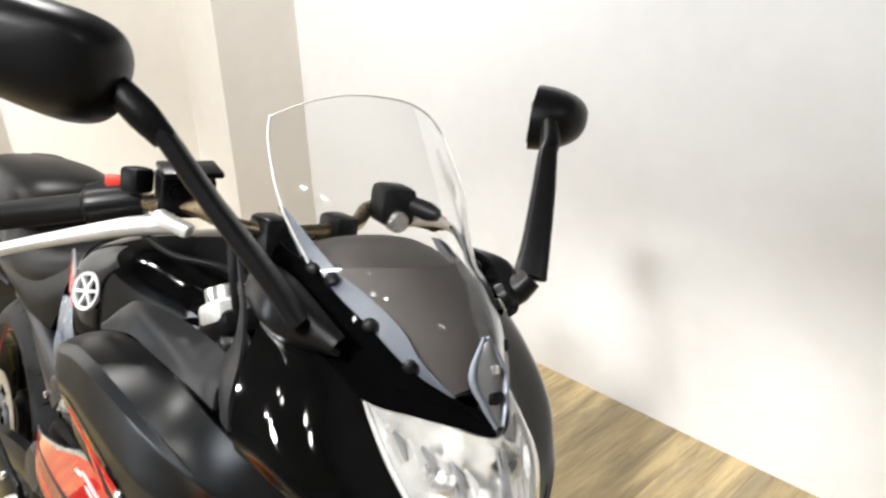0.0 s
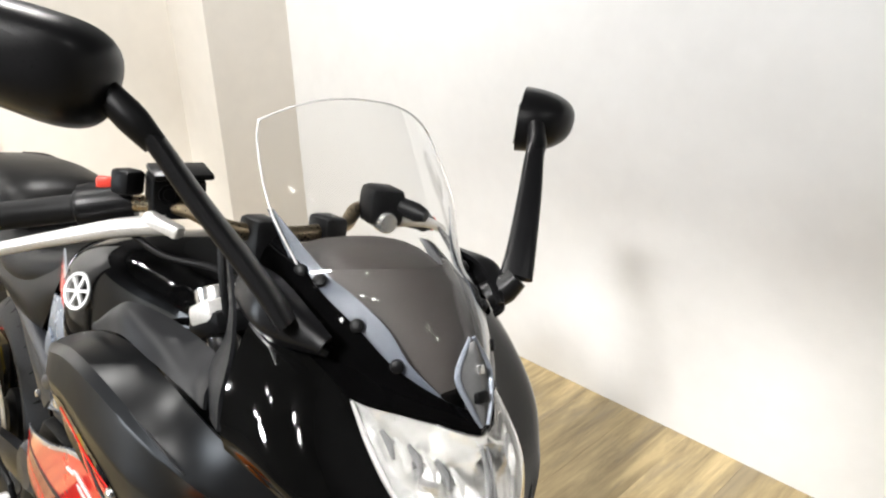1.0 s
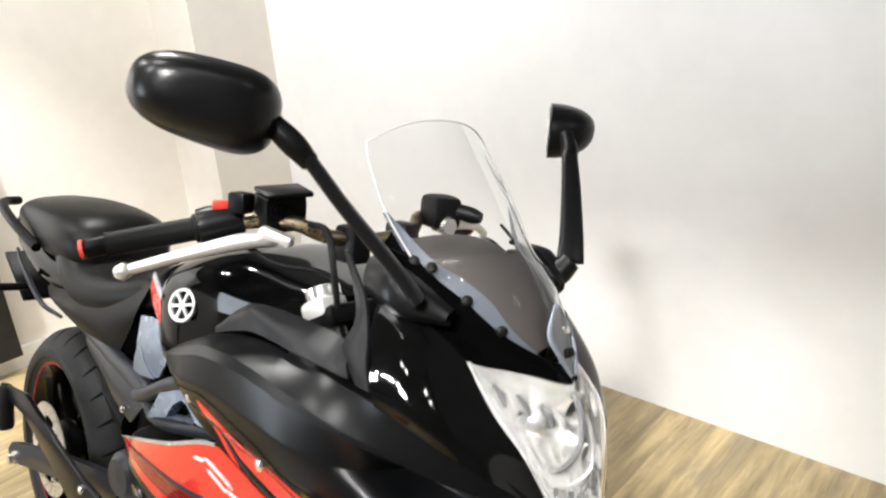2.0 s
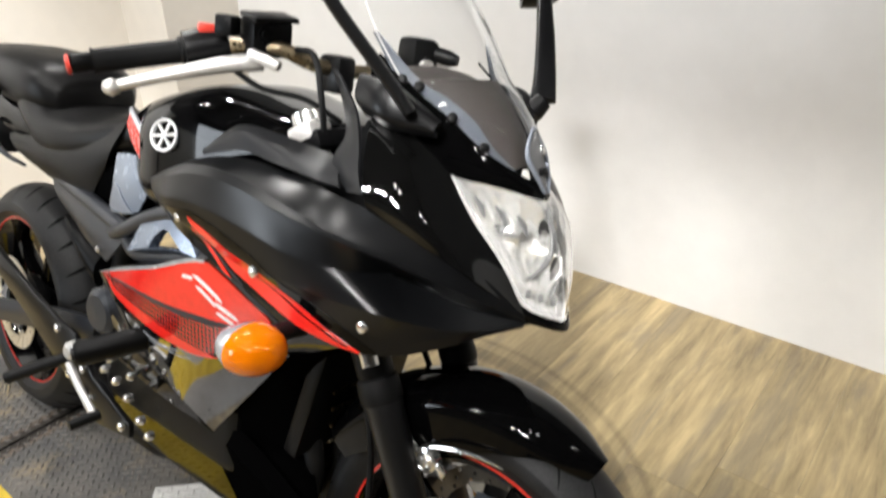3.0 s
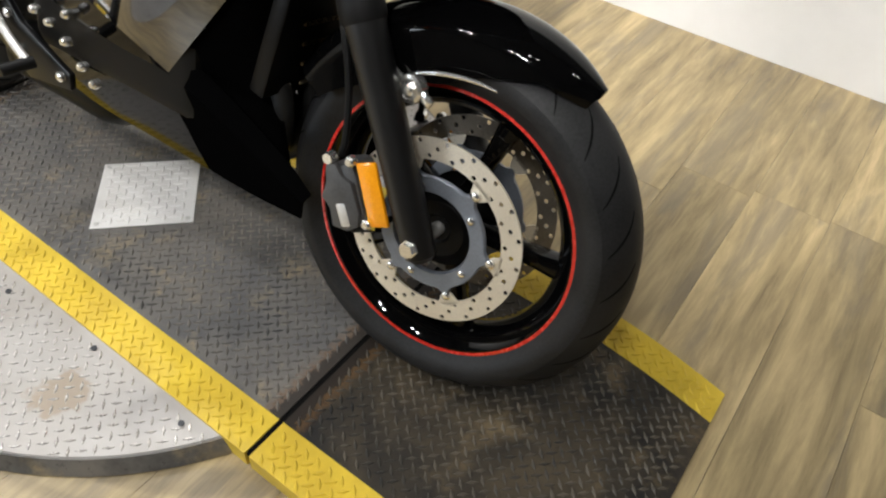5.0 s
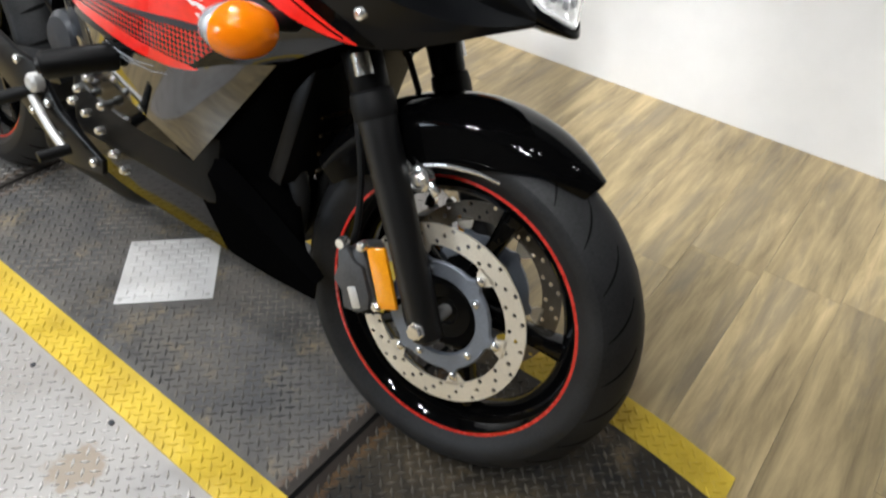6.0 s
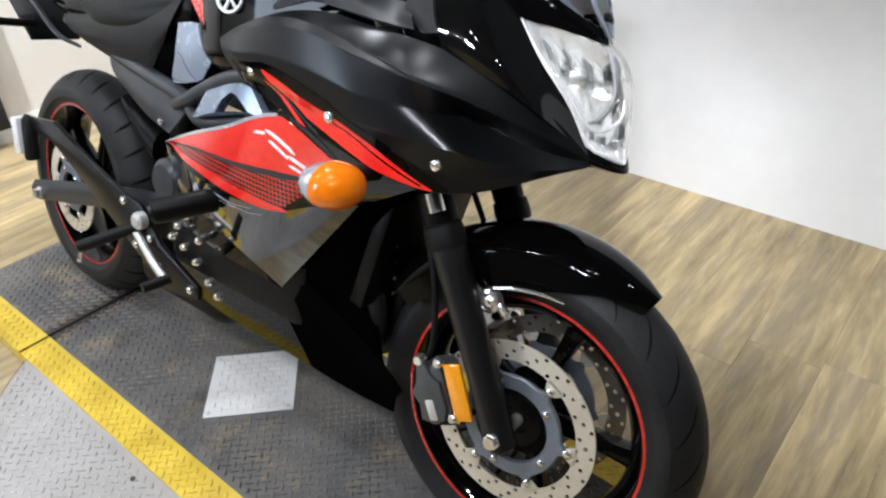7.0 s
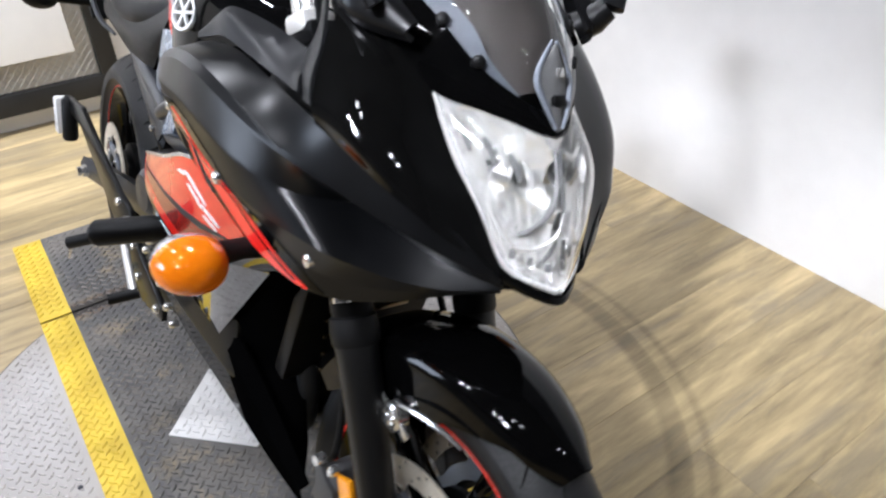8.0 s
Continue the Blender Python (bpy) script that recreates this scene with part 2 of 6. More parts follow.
def lathe_data(profile, seg=48, closed=True):
    """(radius, offset) pairs turned about the y axis."""
    verts, faces, k = [], [], len(profile)
    for s in range(seg):
        a = 2 * math.pi * s / seg
        for r, o in profile:
            verts.append((r * math.sin(a), o, r * math.cos(a)))
    for s in range(seg):
        t = (s + 1) % seg
        for i in range(k if closed else k - 1):
            j = (i + 1) % k
            faces.append((s * k + i, s * k + j, t * k + j, t * k + i))
    return verts, faces


def lathe(name, profile, material, parent, m, label="", seg=48, closed=True, sharp=38):
    v, f = lathe_data(profile, seg, closed)
    return mesh_part(name, [m @ Vector(x) for x in v], f, material, parent, label, sharp=sharp)


def bolt(name, m, r, h, material, parent, seg=10):
    """A domed screw head along +y of m."""
    return lathe(name, [(0.0005, -h), (r * 0.6, -h), (r * 0.95, -h * 0.6), (r, 0.0), (r, h * 0.6), (0.0005, h * 0.6)], material, parent, m, seg=seg, closed=False)


def box_bm(w, d, h, bevel=0.0, m=None, segments=2):
    bm = bmesh.new()
    bmesh.ops.create_cube(bm, size=1, matrix=Matrix.Diagonal((w, d, h, 1)))
    if bevel:
        bmesh.ops.bevel(bm, geom=bm.edges[:], offset=bevel, segments=segments, affect="EDGES", profile=0.5)
    if m is not None:
        bmesh.ops.transform(bm, matrix=m, verts=bm.verts)
    return bm


def prism_bm(outline, depth, m, bevel=0.0):
    """A polygon in x, z extruded along y by depth."""
    bm = bmesh.new()
    a = [bm.verts.new((x, 0, z)) for x, z in outline]
    f = bm.faces.new(a)
    ext = bmesh.ops.extrude_face_region(bm, geom=[f])
    bmesh.ops.translate(bm, verts=[v for v in ext["geom"] if isinstance(v, bmesh.types.BMVert)], vec=(0, depth, 0))
    bmesh.ops.recalc_face_normals(bm, faces=bm.faces)
    if bevel:
        bmesh.ops.bevel(bm, geom=bm.edges[:], offset=bevel, segments=2, affect="EDGES", profile=0.5)
    bmesh.ops.transform(bm, matrix=m, verts=bm.verts)
    return bm


def loft(name, sections, material, parent, label="", n=24, seg=28, power=2.4, sharp=38):
    """Rounded sections (x, y, z, half width, half height) along a body, joined to one skin."""
    s = spline(sections, n)
    verts, faces = [], []
    for x, y, z, w, h in s:
        for k in range(seg):
            a = 2 * math.pi * k / seg
            c, d = math.cos(a), math.sin(a)
            verts.append((x, y + w * math.copysign(abs(c) ** (2 / power), c), z + h * math.copysign(abs(d) ** (2 / power), d)))
    for i in range(n - 1):
        for k in range(seg):
            a, b = i * seg + k, i * seg + (k + 1) % seg
            faces.append((a, b, b + seg, a + seg))
    faces += [tuple(range(seg - 1, -1, -1)), tuple(range((n - 1) * seg, n * seg))]
    return mesh_part(name, verts, faces, material, parent, label, sharp=sharp)


# ---------------------------------------------------------------- wood planks and plate materials
def wood_material():
    m = mat("weathered_wood_vinyl", (0.3, 0.22, 0.12), 0.36, 0, 0.1, 3, 300, 0.05, spec=0.5)
    nt = m.node_tree
    b = nt.nodes["Principled BSDF"]
    info, geo = nt.nodes.new("ShaderNodeObjectInfo"), nt.nodes.new("ShaderNodeNewGeometry")
    wave = nt.nodes.new("ShaderNodeTexNoise")
    mp = nt.nodes.new("ShaderNodeMapping")
    mp.inputs["Scale"].default_value = (20, 2.0, 1)
    big = nt.nodes.new("ShaderNodeTexNoise")
    mp2 = nt.nodes.new("ShaderNodeMapping")
    mp2.inputs["Scale"].default_value = (8, 1.3, 1)
    shift = nt.nodes.new("ShaderNodeVectorMath")
    shift.operation = "MULTIPLY_ADD"
    comb = nt.nodes.new("ShaderNodeCombineXYZ")
    nt.links.new(info.outputs["Random"], comb.inputs[0])
    nt.links.new(info.outputs["Random"], comb.inputs[1])
    shift.inputs[1].default_value = (37, 53, 0)
    nt.links.new(comb.outputs[0], shift.inputs[0])
    nt.links.new(geo.outputs["Position"], shift.inputs[2])
    for a, n, d in ((mp, wave, 12), (mp2, big, 6)):
        nt.links.new(shift.outputs[0], a.inputs["Vector"])
        nt.links.new(a.outputs[0], n.inputs["Vector"])
        n.inputs["Scale"].default_value, n.inputs["Detail"].default_value, n.inputs["Roughness"].default_value = 1.0, d, 0.70
        n.inputs["Distortion"].default_value = 0.3
    r1, r2 = nt.nodes.new("ShaderNodeValToRGB"), nt.nodes.new("ShaderNodeValToRGB")
    for e, (pos, col) in zip(r1.color_ramp.elements, ((0.30, (0.17, 0.128, 0.070, 1)), (0.66, (0.57, 0.44, 0.232, 1)))):
        e.position, e.color = pos, col
    mid = r1.color_ramp.elements.new(0.48)
    mid.color = (0.365, 0.28, 0.146, 1)
    for e, (pos, col) in zip(r2.color_ramp.elements, ((0.50, (0, 0, 0, 1)), (0.60, (1, 1, 1, 1)))):
        e.position, e.color = pos, col
    nt.links.new(wave.outputs[0], r1.inputs[0])
    nt.links.new(big.outputs[0], r2.inputs[0])
    mix = nt.nodes.new("ShaderNodeMixRGB")
    mix.inputs[2].default_value = (0.21, 0.175, 0.125, 1)
    half = nt.nodes.new("ShaderNodeMath")
    half.operation = "MULTIPLY"
    half.inputs[1].default_value = 0.55
    nt.links.new(r2.outputs[0], half.inputs[0])
    nt.links.new(half.outputs[0], mix.inputs[0])
    nt.links.new(r1.outputs[0], mix.inputs[1])
    hue = nt.nodes.new("ShaderNodeHueSaturation")
    mr = nt.nodes.new("ShaderNodeMapRange")
    mr.inputs[3].default_value, mr.inputs[4].default_value = 0.86, 1.12
    nt.links.new(info.outputs["Random"], mr.inputs[0])
    nt.links.new(mr.outputs[0], hue.inputs["Value"])
    nt.links.new(mix.outputs[0], hue.inputs["Color"])
    # curved rubber marks left by tyres, and small knots
    sub = nt.nodes.new("ShaderNodeVectorMath")
    sub.operation = "DISTANCE"
    sub.inputs[1].default_value = (-0.539, 0.205, -0.04)
    nt.links.new(geo.outputs["Position"], sub.inputs[0])
    band = nt.nodes.new("ShaderNodeValToRGB")
    cr = band.color_ramp
    cr.elements[0].position, cr.elements[0].color = 0.338, (0, 0, 0, 1)
    cr.elements[1].position, cr.elements[1].color = 0.398, (0, 0, 0, 1)
    for pos, v in ((0.346, 0.95), (0.366, 0.9), (0.371, 0.15), (0.382, 0.2), (0.386, 0.75), (0.391, 0.7)):
        cr.elements.new(pos).color = (v, v, v, 1)
    sc = nt.nodes.new("ShaderNodeMath")
    sc.operation = "MULTIPLY"
    sc.inputs[1].default_value = 0.5
    nt.links.new(sub.outputs["Value"], sc.inputs[0])
    nt.links.new(sc.outputs[0], band.inputs[0])
    worn = nt.nodes.new("ShaderNodeMath")
    worn.operation = "MULTIPLY"
    nt.links.new(band.outputs[0], worn.inputs[0])
    nt.links.new(big.outputs[0], worn.inputs[1])
    mark = nt.nodes.new("ShaderNodeMixRGB")
    mark.inputs[2].default_value = (0.05, 0.035, 0.018, 1)
    nt.links.new(worn.outputs[0], mark.inputs[0])
    nt.links.new(hue.outputs[0], mark.inputs[1])
    nt.links.new(mark.outputs[0], b.inputs["Base Color"])
    return m


def plate_material(name, light, dark, rough, metal, patches):
    m = mat(name, light, rough, metal, 0.1, 5, 250, 0.1, spec=0.35)
    nt = m.node_tree
    b = nt.nodes["Principled BSDF"]
    geo = nt.nodes.new("ShaderNodeNewGeometry")
    n = nt.nodes.new("ShaderNodeTexNoise")
    n.inputs["Scale"].default_value, n.inputs["Detail"].default_value, n.inputs["Roughness"].default_value = patches, 6, 0.65
    nt.links.new(geo.outputs["Position"], n.inputs["Vector"])
    r = nt.nodes.new("ShaderNodeValToRGB")
    for e, (pos, col) in zip(r.color_ramp.elements, ((0.38, dark), (0.64, light))):
        e.position, e.color = pos, (*col, 1)
    nt.links.new(n.outputs[0], r.inputs[0])
    nt.links.new(r.outputs[0], b.inputs["Base Color"])
    return m


def grimy(m, seams, dust, grime, dust_share):
    """Tan dust in ragged patches, fine dark specks, and black grime with rusty edges along the plate seams."""
    nt = m.node_tree
    b = nt.nodes["Principled BSDF"]
    col = b.inputs["Base Color"].links[0].from_socket
    geo = nt.nodes.new("ShaderNodeNewGeometry")

    def blotch(scale, lo, hi, share, colour, base, detail=8):
        n, r, k, mix = [nt.nodes.new("ShaderNode" + q) for q in ("TexNoise", "ValToRGB", "Math", "MixRGB")]
        n.inputs["Scale"].default_value, n.inputs["Detail"].default_value, n.inputs["Roughness"].default_value = scale, detail, 0.7
        nt.links.new(geo.outputs["Position"], n.inputs["Vector"])
        r.color_ramp.elements[0].position, r.color_ramp.elements[1].position = lo, hi
        nt.links.new(n.outputs[0], r.inputs[0])
        k.operation = "MULTIPLY"
        k.inputs[1].default_value = share
        nt.links.new(r.outputs[0], k.inputs[0])
        nt.links.new(k.outputs[0], mix.inputs[0])
        nt.links.new(base, mix.inputs[1])
        mix.inputs[2].default_value = (*colour, 1)
        return mix.outputs[0], n

    col, _ = blotch(7.5, 0.54, 0.66, dust_share, dust, col)
    col, _ = blotch(3.1, 0.52, 0.66, 0.75, grime, col)
    col, specks = blotch(85, 0.60, 0.68, 0.6, grime, col, 3)
    sep = nt.nodes.new("ShaderNodeSeparateXYZ")
    nt.links.new(geo.outputs["Position"], sep.inputs[0])
    for x in seams:
        sub, ab, add, r1, r2, m1, m2 = [nt.nodes.new("ShaderNode" + q) for q in ("Math", "Math", "Math", "ValToRGB", "ValToRGB", "MixRGB", "MixRGB")]
        sub.operation, ab.operation, add.operation = "SUBTRACT", "ABSOLUTE", "MULTIPLY_ADD"
        nt.links.new(sep.outputs[0], sub.inputs[0])
        sub.inputs[1].default_value = x
        nt.links.new(sub.outputs[0], ab.inputs[0])
        nt.links.new(specks.outputs[0], add.inputs[0])
        add.inputs[1].default_value = -0.05
        nt.links.new(ab.outputs[0], add.inputs[2])
        for r, far, mixer, colour, top in ((r1, 0.022, m1, (0.20, 0.10, 0.030), 0.55), (r2, 0.004, m2, grime, 0.9)):
            r.color_ramp.elements[0].position, r.color_ramp.elements[0].color = 0.0, (top, top, top, 1)
            r.color_ramp.elements[1].position, r.color_ramp.elements[1].color = far, (0, 0, 0, 1)
            nt.links.new(add.outputs[0], r.inputs[0])
            nt.links.new(r.outputs[0], mixer.inputs[0])
            nt.links.new(col, mixer.inputs[1])
            mixer.inputs[2].default_value = (*colour, 1)
            col = mixer.outputs[0]
    nt.links.new(col, b.inputs["Base Color"])
    return m


WOOD = wood_material()
PLATE = plate_material("worn_dark_tread_plate", (0.20, 0.185, 0.165), (0.11, 0.11, 0.112), 0.46, 0.1, 4.2)
# the front plate is darker than the rest of the deck
PLATEBLACK = plate_material("dark_front_tread_plate", (0.075, 0.058, 0.036), (0.012, 0.012, 0.012), 0.5, 0.05, 5)
PLATESIL = plate_material("silver_tread_plate", (0.47, 0.455, 0.445), (0.36, 0.335, 0.31), 0.42, 0.25, 2.2)
grimy(PLATE, (-1.29, -0.10), (0.36, 0.29, 0.18), (0.030, 0.029, 0.028), 0.8)
grimy(PLATEBLACK, (-0.10,), (0.21, 0.155, 0.085), (0.008, 0.008, 0.008), 0.6)
YELLOW = plate_material("yellow_safety_paint", (0.80, 0.58, 0.055), (0.62, 0.43, 0.04), 0.4, 0.0, 9)

# ---------------------------------------------------------------- room
FLOOR_Z, WALL_Y, BACK_X, FRONT_X, NEAR_Y, TOP, WHITE_TOP = -0.04, 1.538, -2.73, 4.6, -4.2, 2.8, 1.46


def slab(name, lo, hi, material, label, category, bevel=0.0):
    c = [(a + b) / 2 for a, b in zip(lo, hi)]
    ob = part(name, box_bm(*[b - a for a, b in zip(lo, hi)], bevel, Matrix.Translation(c)), material, None, label)
    return tagged(ob, category=category, kind="structure")


slab("wall_north", (BACK_X - 0.15, WALL_Y, FLOOR_Z - 0.1), (FRONT_X + 0.15, WALL_Y + 0.15, WHITE_TOP), WALL, "plain white painted showroom wall with faint scuffs", "wall")
slab("wall_west", (BACK_X - 0.15, NEAR_Y, FLOOR_Z - 0.1), (BACK_X, WALL_Y, WHITE_TOP), WESTWALL, "cream white painted wall behind the motorcycle", "wall")
# upper walls and ceiling are out of view, darkened to cut bounce and reflections
slab("wall_north_upper", (BACK_X - 0.15, WALL_Y, WHITE_TOP), (FRONT_X + 0.15, WALL_Y + 0.15, TOP), CEIL, "unseen upper wall, made dark to cut bounce light", "wall")
slab("wall_west_upper", (BACK_X - 0.15, NEAR_Y, WHITE_TOP), (BACK_X, WALL_Y, TOP), CEIL, "unseen upper rear wall, made dark to cut bounce light", "wall")
# south and east walls stay out of view; their dim grey cuts bounce light
slab("wall_south", (BACK_X - 0.15, NEAR_Y - 0.15, FLOOR_Z - 0.1), (FRONT_X + 0.15, NEAR_Y, TOP), OUTER, "unseen grey wall closing the room, dimmed to cut bounce light", "wall")
slab("wall_east", (FRONT_X, NEAR_Y, FLOOR_Z - 0.1), (FRONT_X + 0.15, WALL_Y, TOP), OUTER, "unseen grey wall closing the room, dimmed to cut bounce light", "wall")
slab("ceiling", (BACK_X - 0.15, NEAR_Y - 0.15, TOP), (FRONT_X + 0.15, WALL_Y + 0.15, TOP + 0.15), CEIL, "unseen ceiling over the bay, made dark to cut reflections", "ceiling")
slab("wall_pilaster", (BACK_X, 1.16, FLOOR_Z), (-2.40, WALL_Y, WHITE_TOP), WESTWALL, "white boxed column in the corner", "column")
floor = slab("floor", (BACK_X, NEAR_Y, FLOOR_Z - 0.1), (FRONT_X, WALL_Y, FLOOR_Z - 0.006), DARK, "weathered grey brown wood plank vinyl floor", "floor")
slab("baseboard", (BACK_X, NEAR_Y, FLOOR_Z), (BACK_X + 0.012, 1.16, FLOOR_Z + 0.09), WALL, "low white skirting board", "baseboard")


def floor_planks():
    w, l, rng = 0.18, 1.22, random.Random(4)
    bm = box_bm(w - 0.0006, l - 0.0006, 0.006, 0.0004, None, 1)
    me = bpy.data.meshes.new("plank")
    bm.to_mesh(me)
    bm.free()
    me.materials.append(WOOD)
    i, x = 0, BACK_X + w / 2
    while x < FRONT_X - w / 2:
        y = NEAR_Y + l / 2 - rng.random() * l
        while y < WALL_Y + l / 2:
            lo, hi = max(y - l / 2, NEAR_Y + 0.001), min(y + l / 2, WALL_Y - 0.001)
            if hi - lo > 0.002:
                ob = new("plank", me)
                ob.parent = floor
                ob.location, ob.scale = (x, (lo + hi) / 2, FLOOR_Z - 0.003), (1, (hi - lo) / l, 1)
            y += l
        x += w


def lozenges(name, inside, material, parent, z, box, label="", pitch=0.025):
    """Raised tread marks, turned to and fro, joined into one mesh."""
    x0, y0, x1, y1 = box
    verts, faces = [], []
    L, Wd, H = 0.0122, 0.0037, 0.0026
    i, x = 0, x0
    while x < x1:
        j, y = 0, y0
        while y < y1:
            if inside(x, y):
                a = radians(45 if i % 2 else -45)
                c, s, k = math.cos(a), math.sin(a), len(verts)
                for u, v, h in ((-L, 0, 0), (0, -Wd, 0), (L, 0, 0), (0, Wd, 0), (-L * 0.55, 0, H), (0, -Wd * 0.4, H), (L * 0.55, 0, H), (0, Wd * 0.4, H)):
                    px, py = x + u * c - v * s, y + u * s + v * c
                    drop, narrow = ramp_drop(px)
                    verts.append((px, py * narrow, z + h - drop))
                faces += [(k + 4, k + 5, k + 6, k + 7)] + [(k + q, k + (q + 1) % 4, k + 4 + (q + 1) % 4, k + 4 + q) for q in range(4)]
            y += pitch * 0.5
            j += 1
        x += pitch * 0.5
        i += 1
    return mesh_part(name, verts, faces, material, parent, label, smooth=False, kind="stuff")


HATCH = plate_material("bright_hatch_plate", (0.86, 0.85, 0.84), (0.76, 0.74, 0.71), 0.36, 0.1, 4)
TREAD = plate_material("worn_tread_tops", (0.26, 0.235, 0.20), (0.07, 0.07, 0.07), 0.38, 0.1, 5)
TREADBLACK = plate_material("dark_front_tread_tops", (0.15, 0.13, 0.10), (0.03, 0.03, 0.03), 0.38, 0.1, 8)
TREADSIL = plate_material("bright_tread_tops", (0.70, 0.68, 0.66), (0.48, 0.45, 0.41), 0.28, 0.5, 6)


def stained(m, centre, radius):
    """A rust brown stain with a ragged outline."""
    nt = m.node_tree
    b = nt.nodes["Principled BSDF"]
    old = b.inputs["Base Color"].links[0].from_socket
    geo, dist, n, add, ramp, mix = [nt.nodes.new("ShaderNode" + k) for k in ("NewGeometry", "VectorMath", "TexNoise", "Math", "ValToRGB", "MixRGB")]
    dist.operation = "DISTANCE"
    dist.inputs[1].default_value = centre
    nt.links.new(geo.outputs["Position"], dist.inputs[0])
    nt.links.new(geo.outputs["Position"], n.inputs["Vector"])
    n.inputs["Scale"].default_value, n.inputs["Detail"].default_value = 45, 4
    add.operation = "MULTIPLY_ADD"
    nt.links.new(n.outputs[0], add.inputs[0])
    add.inputs[1].default_value = -radius * 2.2
    nt.links.new(dist.outputs["Value"], add.inputs[2])
    ramp.color_ramp.elements[0].position, ramp.color_ramp.elements[0].color = 0.0, (0.6, 0.6, 0.6, 1)
    ramp.color_ramp.elements[1].position, ramp.color_ramp.elements[1].color = 0.012, (0, 0, 0, 1)
    nt.links.new(add.outputs[0], ramp.inputs[0])
    nt.links.new(ramp.outputs[0], mix.inputs[0])
    nt.links.new(old, mix.inputs[1])
    mix.inputs[2].default_value = (0.27, 0.20, 0.12, 1)
    nt.links.new(mix.outputs[0], b.inputs["Base Color"])


stained(PLATESIL, (-0.43, -0.43, -0.0045), 0.035)

# ---------------------------------------------------------------- motorcycle lift platform
def ramp_drop(x):
    """How far the front plate has bent down at x, and the share by which it narrows."""
    f = max(0.0, min(1.0, (x - 0.20) / 0.28))
    return 0.034 * f**1.7, 1 - 0.05 * f**1.5


def deck_strip(name, x0, x1, y0, y1, z, material, parent, label):
    """A plate of the deck: flat, and bent down with the ramp at its front end."""
    n = 2 if x1 < 0 else 24
    verts, faces = [], []
    for i in range(n):
        x = x0 + (x1 - x0) * i / (n - 1)
        drop, narrow = ramp_drop(x)
        low = -0.0385
        verts += [(x, y0 * narrow, z - drop), (x, y1 * narrow, z - drop), (x, y1 * narrow, low), (x, y0 * narrow, low)]
    for i in range(n - 1):
        for q in range(4):
            faces.append((4 * i + q, 4 * i + (q + 1) % 4, 4 * i + 4 + (q + 1) % 4, 4 * i + 4 + q))
    k = 4 * (n - 1)
    faces += [(3, 2, 1, 0), (k, k + 1, k + 2, k + 3)]
    return mesh_part(name, verts, faces, material, parent, label)


